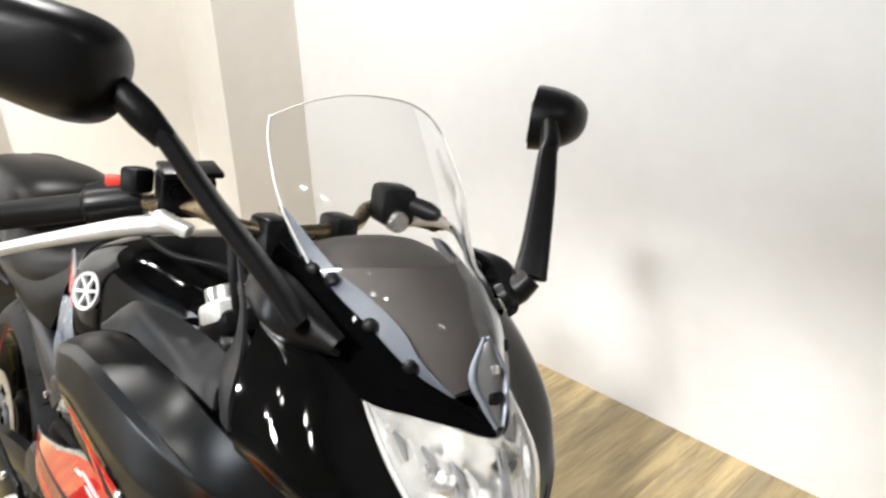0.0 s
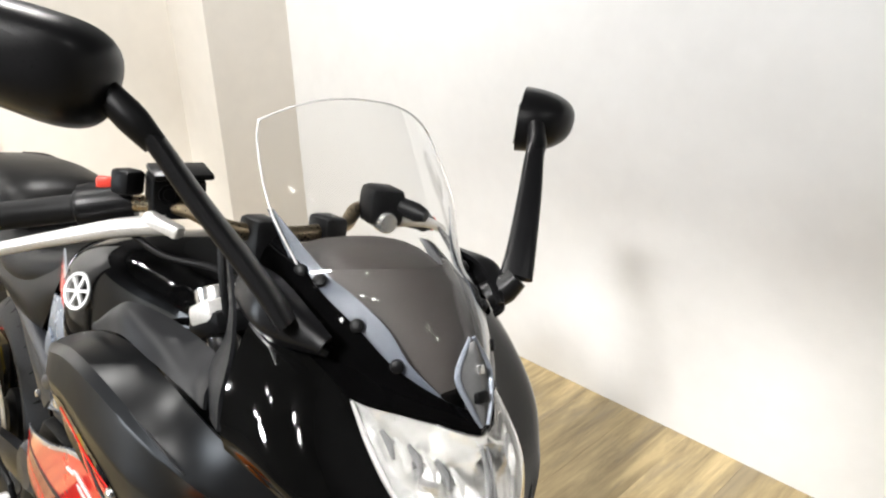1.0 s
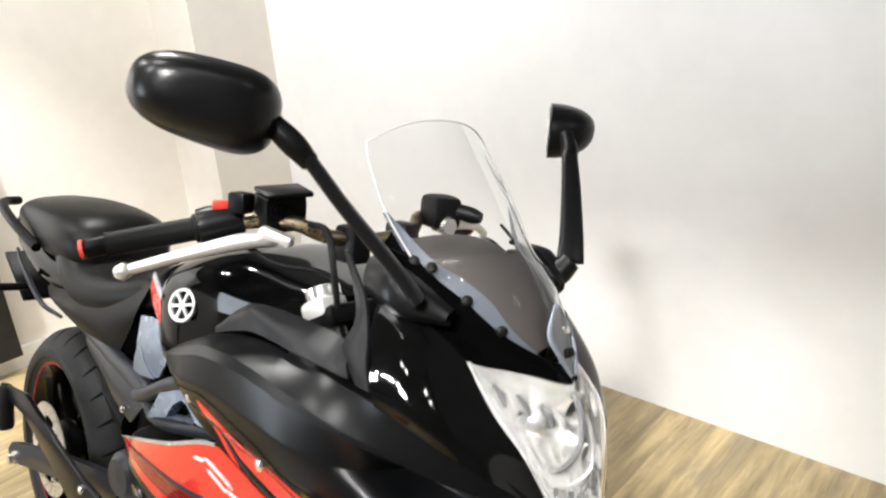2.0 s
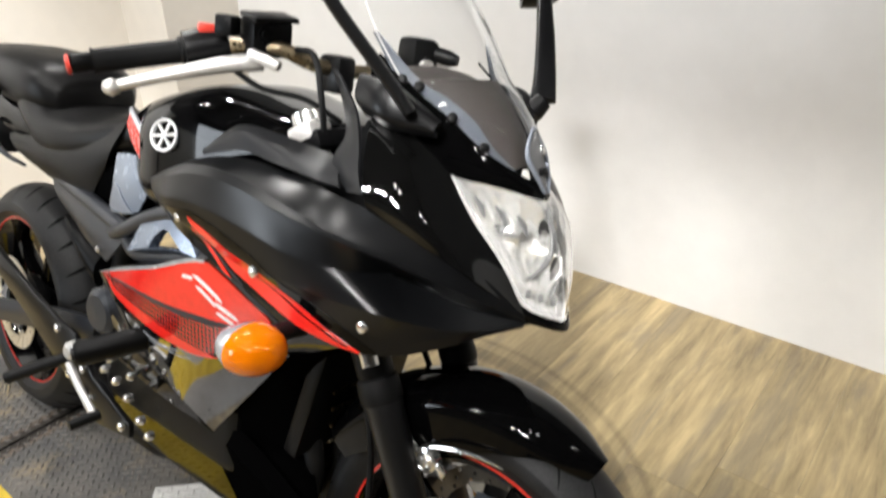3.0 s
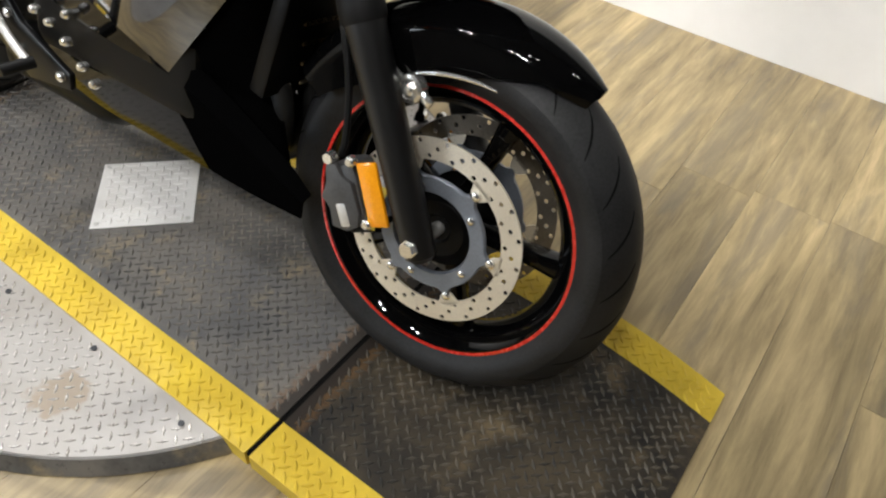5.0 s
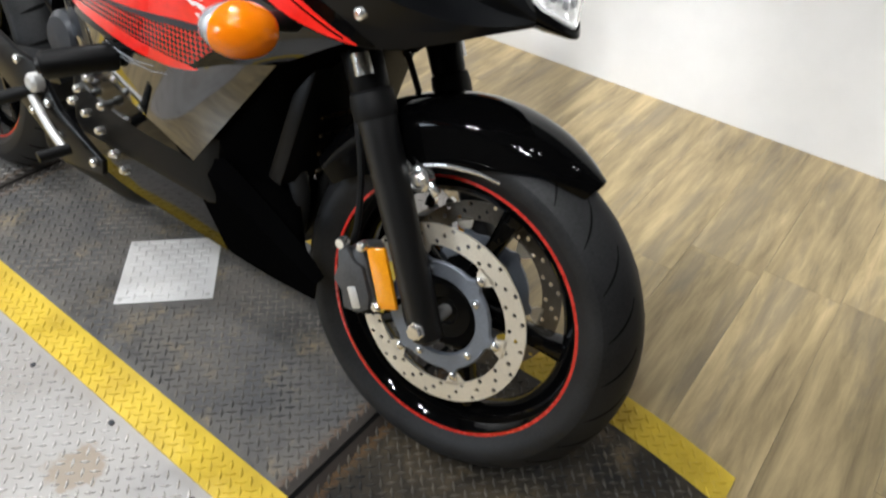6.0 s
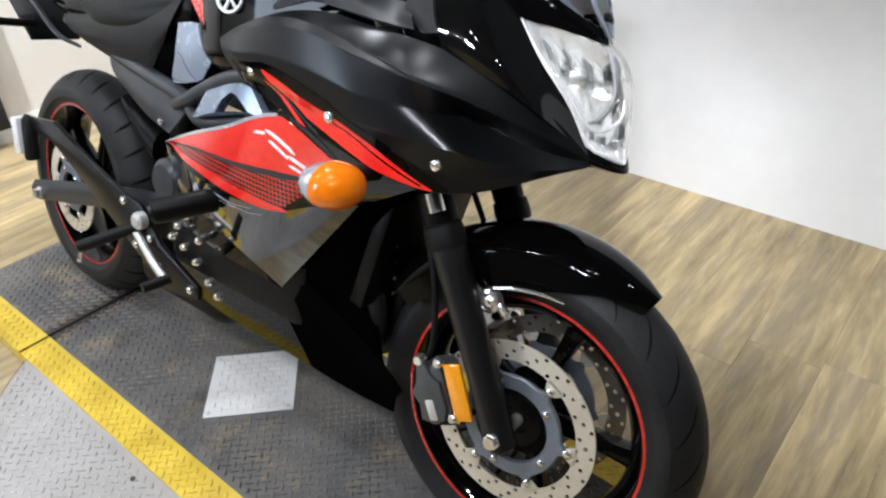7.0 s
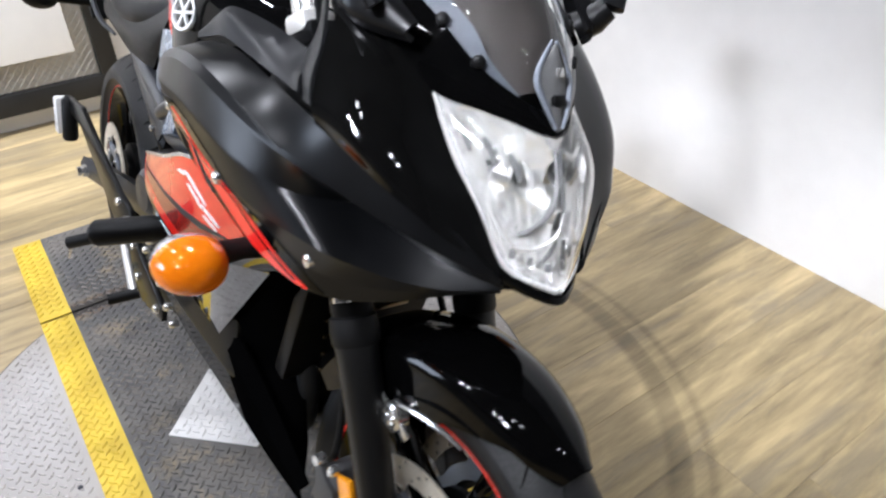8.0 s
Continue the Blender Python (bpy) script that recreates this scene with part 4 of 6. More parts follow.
# ---------------------------------------------------------------- fairing
# rows of the side panel from its top edge, over the ridge and the scoop, to the striped lower edge
TOP_EDGE = [(-0.555, -0.205, 0.845), (-0.510, -0.198, 0.868), (-0.440, -0.195, 0.893), (-0.350, -0.195, 0.905), (-0.250, -0.200, 0.900), (-0.170, -0.206, 0.896), (-0.100, -0.200, 0.885), (-0.042, -0.166, 0.858), (0.008, -0.114, 0.818), (0.043, -0.066, 0.770)]
RIDGE = [(-0.566, -0.214, 0.835), (-0.500, -0.232, 0.862), (-0.420, -0.243, 0.888), (-0.335, -0.247, 0.893), (-0.240, -0.239, 0.875), (-0.158, -0.228, 0.854), (-0.095, -0.205, 0.841), (-0.034, -0.168, 0.820), (0.014, -0.114, 0.792), (0.044, -0.065, 0.765)]
UNDER_RIDGE = [(-0.567, -0.216, 0.830), (-0.500, -0.238, 0.852), (-0.419, -0.250, 0.876), (-0.333, -0.254, 0.881), (-0.238, -0.245, 0.864), (-0.154, -0.2285, 0.847), (-0.092, -0.204, 0.834), (-0.032, -0.167, 0.814), (0.015, -0.113, 0.788), (0.044, -0.0645, 0.764)]
SCOOP = [(-0.564, -0.216, 0.818), (-0.490, -0.244, 0.825), (-0.410, -0.254, 0.835), (-0.320, -0.258, 0.832), (-0.222, -0.250, 0.816), (-0.146, -0.218, 0.808), (-0.108, -0.140, 0.796), (-0.050, -0.121, 0.780), (0.000, -0.097, 0.769), (0.044, -0.064, 0.762)]
LIP = [(-0.558, -0.214, 0.806), (-0.480, -0.240, 0.804), (-0.400, -0.246, 0.796), (-0.310, -0.248, 0.784), (-0.205, -0.242, 0.772), (-0.092, -0.214, 0.766), (-0.058, -0.182, 0.756), (-0.024, -0.147, 0.749), (0.012, -0.106, 0.750), (0.043, -0.064, 0.759)]
BOLT_LINE = [(-0.550, -0.212, 0.798), (-0.465, -0.236, 0.793), (-0.385, -0.238, 0.779), (-0.300, -0.237, 0.763), (-0.210, -0.228, 0.745), (-0.130, -0.211, 0.730), (-0.080, -0.189, 0.728), (-0.030, -0.153, 0.736), (0.008, -0.103, 0.745), (0.042, -0.063, 0.757)]
LOW_EDGE = [(-0.540, -0.210, 0.788), (-0.450, -0.234, 0.772), (-0.365, -0.236, 0.748), (-0.285, -0.232, 0.727), (-0.200, -0.223, 0.706), (-0.125, -0.206, 0.698), (-0.075, -0.182, 0.704), (-0.028, -0.146, 0.722), (0.005, -0.098, 0.738), (0.041, -0.062, 0.754)]
CHEEK = [TOP_EDGE, RIDGE, UNDER_RIDGE, SCOOP, LIP, BOLT_LINE, LOW_EDGE]
COWLSIDE = [
    [(-0.170, -0.158, 1.020), (-0.125, -0.141, 0.987), (-0.080, -0.107, 0.942)],
    [(-0.150, -0.193, 0.968), (-0.090, -0.173, 0.934), (-0.038, -0.102, 0.888)],
    [(-0.130, -0.214, 0.918), (-0.052, -0.181, 0.882), (0.004, -0.085, 0.838)],
    [(-0.122, -0.212, 0.893), (-0.020, -0.160, 0.840), (0.041, -0.064, 0.772)],
]
BEAK = [
    [(-0.205, -0.120, 1.075), (-0.139, -0.110, 1.032), (-0.094, -0.093, 1.004), (-0.057, -0.071, 0.973), (-0.022, -0.036, 0.948), (0.000, 0.0, 0.932)],
    [(-0.195, -0.145, 1.055), (-0.133, -0.130, 1.012), (-0.086, -0.106, 0.976), (-0.046, -0.075, 0.952), (-0.012, -0.032, 0.934), (0.006, 0.0, 0.922)],
    [(-0.172, -0.162, 1.020), (-0.130, -0.143, 0.987), (-0.079, -0.108, 0.941), (-0.037, -0.070, 0.930), (-0.004, -0.026, 0.919), (0.008, 0.0, 0.912)],
]
# the flank below it: down to a crease that runs to the front, then a belly that tucks under
FLANK_TOP = [(-0.811, -0.160, 0.592), (-0.680, -0.195, 0.646), (-0.553, -0.215, 0.692), (-0.410, -0.226, 0.746), (-0.270, -0.216, 0.735), (-0.130, -0.190, 0.702)]
FLANK_MID = [(-0.811, -0.160, 0.586), (-0.680, -0.202, 0.575), (-0.550, -0.210, 0.565), (-0.430, -0.207, 0.575), (-0.355, -0.187, 0.600), (-0.285, -0.163, 0.618)]
FLANK_LOW = [(-0.760, -0.165, 0.497), (-0.690, -0.163, 0.474), (-0.620, -0.160, 0.450), (-0.570, -0.157, 0.432), (-0.520, -0.154, 0.415), (-0.470, -0.150, 0.397)]
LOWER = [FLANK_TOP, FLANK_MID] + [[tuple(np.array(p) * (1 - f) + np.array(q) * f) for p, q in zip(FLANK_MID, FLANK_LOW)] for f in (1 / 3, 2 / 3, 1)]
BELLY = [
    [(-0.760, -0.165, 0.496), (-0.620, -0.160, 0.449), (-0.470, -0.150, 0.396), (-0.353, -0.148, 0.357), (-0.245, -0.144, 0.314), (-0.190, -0.136, 0.284)],
    [(-0.835, -0.116, 0.264), (-0.700, -0.117, 0.242), (-0.567, -0.118, 0.240), (-0.409, -0.120, 0.239), (-0.300, -0.122, 0.240), (-0.200, -0.124, 0.247)],
]
BELLY_EDGE = [
    [(-0.470, -0.149, 0.397), (-0.353, -0.147, 0.358), (-0.245, -0.143, 0.315), (-0.190, -0.135, 0.285)],
    [(-0.405, -0.142, 0.424), (-0.330, -0.134, 0.388), (-0.235, -0.128, 0.338), (-0.185, -0.122, 0.298)],
]
FRONTFACE = [
    [(-0.130, -0.184, 0.696), (-0.150, -0.140, 0.690), (-0.180, -0.090, 0.680)],
    [(-0.286, -0.160, 0.616), (-0.270, -0.130, 0.600), (-0.265, -0.085, 0.590)],
    [(-0.470, -0.146, 0.398), (-0.380, -0.118, 0.420), (-0.300, -0.080, 0.430)],
    [(-0.353, -0.140, 0.366), (-0.320, -0.110, 0.370), (-0.290, -0.080, 0.380)],
    [(-0.195, -0.126, 0.290), (-0.225, -0.105, 0.290), (-0.265, -0.080, 0.295)],
]
TRIM = [
    [(-0.262, -0.146, 1.044), (-0.252, -0.152, 1.044), (-0.240, -0.156, 1.040)],
    [(-0.226, -0.158, 1.002), (-0.205, -0.170, 1.002), (-0.188, -0.176, 1.002)],
    [(-0.205, -0.172, 0.968), (-0.184, -0.183, 0.966), (-0.164, -0.190, 0.964)],
    [(-0.216, -0.180, 0.930), (-0.178, -0.199, 0.932), (-0.145, -0.208, 0.934)],
    [(-0.162, -0.206, 0.905), (-0.144, -0.213, 0.908), (-0.126, -0.219, 0.911)],
]
TROUGH = [
    [(-0.455, -0.200, 0.902), (-0.416, -0.194, 0.934), (-0.378, -0.190, 0.951), (-0.325, -0.168, 0.945), (-0.252, -0.160, 0.937), (-0.198, -0.174, 0.936)],
    [(-0.453, -0.206, 0.900), (-0.411, -0.203, 0.924), (-0.370, -0.203, 0.940), (-0.310, -0.194, 0.932), (-0.235, -0.188, 0.920), (-0.188, -0.197, 0.922)],
    [(-0.450, -0.207, 0.894), (-0.405, -0.206, 0.908), (-0.360, -0.208, 0.918), (-0.300, -0.206, 0.914), (-0.213, -0.203, 0.908), (-0.176, -0.206, 0.908)],
]


def split_rows(rows, cuts):
    """Two panels from one: each row is cut at its share of the length, with a hair's gap."""
    rear, front = [], []
    for row, c in zip(rows, np.interp(np.linspace(0, 1, len(rows)), (0, 1), cuts)):
        p = spline(row, 101)
        k = int(c * 100)
        rear.append([tuple(p[i]) for i in np.linspace(0, k, 8).astype(int)])
        front.append([tuple(p[i]) for i in np.linspace(k + 1, 100, 8).astype(int)])
    return rear, front


for s in (1, -1):
    cheek = patch("side_fairing", CHEEK, SATIN, bike, -0.004, 110, 73, "satin black side fairing panel with a creased hollow", s, 22, True)
    inlay("fairing_border", CHEEK, (0.05, 0.10, 0.20, 0.281, 0.368, 0.425, 0.498, 0.559, 0.62), (0.66, 0.60, 0.555, 0.575, 0.62, 0.71, 0.80, 0.86, 0.97), (0.985, 0.985, 0.985, 0.985, 0.988, 0.99, 0.992, 0.992, 0.985), GLOSS, cheek, 0.0012, 60, 10, label="gloss black border", side=s, straight=True)
    inlay("fairing_stripe", CHEEK, (0.195, 0.24, 0.281, 0.368, 0.425, 0.498, 0.559, 0.575), (0.605, 0.63, 0.655, 0.73, 0.815, 0.897, 0.965, 0.985), (0.62, 0.80, 0.90, 0.955, 0.985, 0.990, 0.992, 0.992), RED, cheek, 0.0020, 50, 8, label="red painted stripe", side=s, straight=True)
    inlay("fairing_pinstripe", CHEEK, (0.345, 0.378, 0.441, 0.545), (0.775, 0.804, 0.873, 0.962), (0.782, 0.815, 0.886, 0.975), GLOSS, cheek, 0.0028, label="black pinstripe", side=s, straight=True)
    inlay("fairing_flash", CHEEK, (0.190, 0.215, 0.240, 0.262), (0.70, 0.80, 0.90, 0.985), (0.72, 0.88, 0.985, 0.992), RED, cheek, 0.0020, label="narrow red flash", side=s, straight=True)
    inlay("fairing_edge_line", CHEEK, (0.205, 0.235, 0.272, 0.30), (0.735, 0.84, 0.93, 0.965), (0.75, 0.865, 0.955, 0.985), TAILGREY, cheek, 0.0024, label="grey pinstripe", side=s, straight=True)
    # thin beads added along ridge and crease to draw their highlight lines
    rd = spline(RIDGE, 91)[38:51] + np.array([0, -0.0005, -0.001])
    cr = spline([SCOOP[6], SCOOP[7], SCOOP[8]], 21)[1:13] + np.array([0, -0.001, 0.001])
    for nm, line, r in (("ridge_highlight_bead", rd, [0.0005, 0.0014, 0.0018, 0.0012]), ("crease_highlight_bead", cr, [0.0006, 0.0018, 0.0006])):
        tube(nm, [tuple(q) for q in (line if s > 0 else flip(line))], r, SATIN, cheek, "thin bead on the crease, added to catch a highlight", 10)
    for x, y, z, r in ((-0.455, -0.241, 0.803, 0.0085), (-0.281, -0.245, 0.770, 0.0085), (-0.112, -0.208, 0.740, 0.0095)):
        bolt("fairing_bolt", Matrix.Translation((x, y * s, z)) @ Matrix.Rotation(0 if s > 0 else math.pi, 4, "Z"), r, 0.005, CHROME, cheek, 12)
    patch("upper_cowl_side", COWLSIDE, FLANKGLOSS, bike, -0.004, 26, 26, "gloss black upper fairing side", s)
    patch("upper_cowl_edge", BEAK, GLOSS, bike, -0.004, 40, 14, "gloss black nose edge above the headlight", s)
    patch("inner_trim", TRIM, TRIMGREY, bike, -0.004, 18, 24, "matte grey inner fairing trim", s)
    patch("inner_tray", TROUGH, TRIMGREY, bike, -0.004, 30, 16, "matte grey inner fairing tray", s)
    low = patch("lower_fairing", LOWER[:2], FLANKGLOSS, bike, -0.004, 64, 24, "gloss black lower fairing with red panel", s, 16, True)
    patch("lower_fairing_tuck", LOWER[1:], TUCKGLOSS, bike, -0.004, 64, 34, "gloss black tuck under the fairing's crease", s, 16, True)
    inlay("red_panel", LOWER, (0.0, 0.1, 0.276, 0.387, 0.528, 0.60, 0.615, 0.699, 0.813, 0.865), (0.0, 0.012, 0.012, 0.012, 0.010, 0.006, 0.008, 0.040, 0.086, 0.128), (0.02, 0.07, 0.098, 0.117, 0.142, 0.148, 0.149, 0.152, 0.150, 0.138), RED, low, 0.0016, 70, 8, label="bright red painted panel", side=s, straight=True)
    inlay("gap_line", LOWER, (0.64, 0.699, 0.806, 0.86), (0.004, 0.021, 0.066, 0.092), (0.010, 0.030, 0.076, 0.096), TAILGREY, low, 0.0016, label="dark grey pinstripe", side=s, straight=True)
    inlay("weave_panel", LOWER, (0.10, 0.156, 0.276, 0.387, 0.528, 0.633, 0.76), (0.09, 0.098, 0.108, 0.127, 0.152, 0.160, 0.155), (0.10, 0.150, 0.178, 0.199, 0.227, 0.245, 0.19), REDDARK, low, 0.0015, label="dark red dotted weave", side=s, straight=True)
    inlay("red_swoosh", LOWER, (0.02, 0.11, 0.156, 0.30, 0.44, 0.62, 0.67), (0.05, 0.12, 0.150, 0.178, 0.208, 0.242, 0.264), (0.06, 0.17, 0.195, 0.222, 0.245, 0.264, 0.270), RED, low, 0.0018, label="red lower swoosh", side=s, straight=True)
    inlay("panel_line", LOWER, (0.15, 0.276, 0.387, 0.528, 0.633, 0.76), (0.078, 0.096, 0.115, 0.139, 0.148, 0.150), (0.082, 0.108, 0.128, 0.154, 0.163, 0.158), TAILGREY, low, 0.0026, label="dark grey pinstripe", side=s, straight=True)
    inlay("white_edge", LOWER, (0.0, 0.06, 0.3, 0.6), (0.0, 0.0, 0.0, 0.0), (0.03, 0.03, 0.014, 0.008), SILVER, low, 0.0024, label="silver edge line", side=s, straight=True)
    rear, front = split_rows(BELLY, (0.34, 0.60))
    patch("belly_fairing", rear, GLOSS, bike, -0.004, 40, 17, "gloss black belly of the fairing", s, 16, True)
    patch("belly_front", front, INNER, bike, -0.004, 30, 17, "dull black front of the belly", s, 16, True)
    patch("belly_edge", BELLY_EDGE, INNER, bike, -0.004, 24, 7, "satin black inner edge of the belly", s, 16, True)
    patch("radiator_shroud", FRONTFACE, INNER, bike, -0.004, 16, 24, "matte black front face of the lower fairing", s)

# ---------------------------------------------------------------- windscreen, nose, headlight
SCREEN = [  # edge (x, y, z), centre (x, z)
    (-0.254, 0.126, 1.184, -0.232, 1.219), (-0.240, 0.134, 1.160, -0.205, 1.190), (-0.203, 0.137, 1.104, -0.140, 1.122), (-0.168, 0.118, 1.048, -0.088, 1.062),
    (-0.132, 0.109, 1.031, -0.066, 1.042), (-0.094, 0.094, 1.007, -0.044, 1.016), (-0.057, 0.072, 0.977, -0.024, 0.990), (-0.022, 0.038, 0.952, -0.006, 0.958),
]


def arch(rows, n, bulge=2.0, drop=2.4):
    g = []
    for ex, ey, ez, cx, cz in rows:
        g.append([(cx + (ex - cx) * abs(s) ** bulge, ey * s, cz + (ez - cz) * abs(s) ** drop) for s in np.linspace(-1, 1, n)])
    return np.array(g)


screen = patch("windscreen", arch(SCREEN, 17), GLASS, bike, 0.0022, 70, 60, "clear curved polycarbonate windscreen", 1, 60)
screen.visible_shadow = False
SLATE = mat("slate_grey_border", (0.046, 0.052, 0.064), 0.38, 0, 0.12, 4, 500, 0.05, spec=0.4)
SG = fine_grid(arch(SCREEN, 17), 70, 60)
SN = grid_normals(SG)
for s in (-1, 1):
    for x, y, z in ((-0.168, -0.111, 1.041), (-0.150, -0.096, 1.031), (-0.104, -0.082, 1.003), (-0.061, -0.065, 0.974)):
        j, i = np.unravel_index(((SG - np.array([x, -y * s, z])) ** 2).sum(axis=2).argmin(), SG.shape[:2])
        n = Vector(SN[j, i]) * (1 if SN[j, i][2] > 0 else -1)
        bolt("screen_bolt", Matrix.Translation(Vector(SG[j, i]) + n * 0.002) @ (-n).to_track_quat("Y", "Z").to_matrix().to_4x4(), 0.0072, 0.0035, DARK, screen, 14)
rim_pts = arch(SCREEN, 17)
tube("screen_rim", [tuple(p) for p in rim_pts[:4, 0][::-1]] + [tuple(p) for p in rim_pts[0]] + [tuple(p) for p in rim_pts[:4, -1]], 0.0012, EDGE, screen, "frosted screen edge", 8, 90)
for s in (0, 1):
    sub = rim_pts[2:, :4] if s == 0 else rim_pts[2:, -4:]
    sub = np.array([[row[(0 if s == 0 else 3)] * (1 - f * w) + row[(3 if s == 0 else 0)] * f * w for f in (0, 0.33, 0.66, 1)] for row, w in zip(sub, (0.10, 0.42, 0.55, 0.68, 0.50, 0.25))])
    patch("screen_border", sub - np.array([0.003, 0, 0.004]), SLATE, screen, 0.002, 12, 40, "dark grey border under the screen's edge", 1, 60)
# black band under the screen, instrument pod and dash
DASH = [(ex - 0.012, ey * 0.93, ez - 0.008, cx - 0.020, cz - 0.006) for ex, ey, ez, cx, cz in SCREEN[3:]]
DASHGREY = mat("dusty_dash_plastic", (0.024, 0.020, 0.018), 0.6, 0, 0.15, 8, 300, 0.1, spec=0.3)
patch("screen_underlay", arch(DASH, 13), DASHGREY, bike, 0.004, 40, 24, "dark inner cowl under the windscreen", 1, 60)
loft("instrument_pod", [(-0.300, 0.01, 1.000, 0.060, 0.020), (-0.275, 0.01, 1.010, 0.085, 0.036), (-0.215, 0.008, 1.020, 0.095, 0.042), (-0.160, 0.004, 1.015, 0.090, 0.040), (-0.105, 0.0, 0.995, 0.070, 0.035), (-0.060, 0.0, 0.97, 0.045, 0.03)], DASHGREY, bike, "dark instrument binnacle", 20, 24)
part("nose_core", box_bm(0.19, 0.20, 0.10, 0.03, pose(-0.17, 0, 0.925, 0, 12, 0)), DARK, bike)
loft("fairing_core", [(-0.42, 0, 0.84, 0.10, 0.05), (-0.34, 0, 0.83, 0.17, 0.06), (-0.2, 0, 0.81, 0.185, 0.07), (-0.11, 0, 0.80, 0.15, 0.06), (-0.03, 0, 0.785, 0.085, 0.035)], DARK, bike, "matte black inner fairing", 16, 24, 3)
LENS = [
    [(-0.080, -0.106, 0.940), (-0.034, -0.064, 0.931), (0.012, 0.0, 0.914), (-0.034, 0.064, 0.931), (-0.080, 0.106, 0.940)],
    [(-0.038, -0.098, 0.888), (0.020, -0.060, 0.884), (0.044, 0.0, 0.876), (0.020, 0.060, 0.884), (-0.038, 0.098, 0.888)],
    [(0.003, -0.083, 0.836), (0.044, -0.048, 0.826), (0.063, 0.0, 0.818), (0.044, 0.048, 0.826), (0.003, 0.083, 0.836)],
    [(0.034, -0.060, 0.782), (0.058, -0.030, 0.766), (0.070, 0.0, 0.756), (0.058, 0.030, 0.766), (0.034, 0.060, 0.782)],
]
lens = patch("headlight", LENS, GLASS, bike, 0.0025, 40, 30, "clear multi reflector headlight", 1, 60)
lens.visible_shadow = False
MIRRORFINISH = mat("headlight_reflector", (0.88, 0.87, 0.85), 0.24, 0.75, 0.03, 8, 60, 0.0, rvar=0.03)
LAMPGREY = mat("lamp_divider_grey", (0.10, 0.10, 0.10), 0.4, 0, 0.1, 20, 200, 0.0)


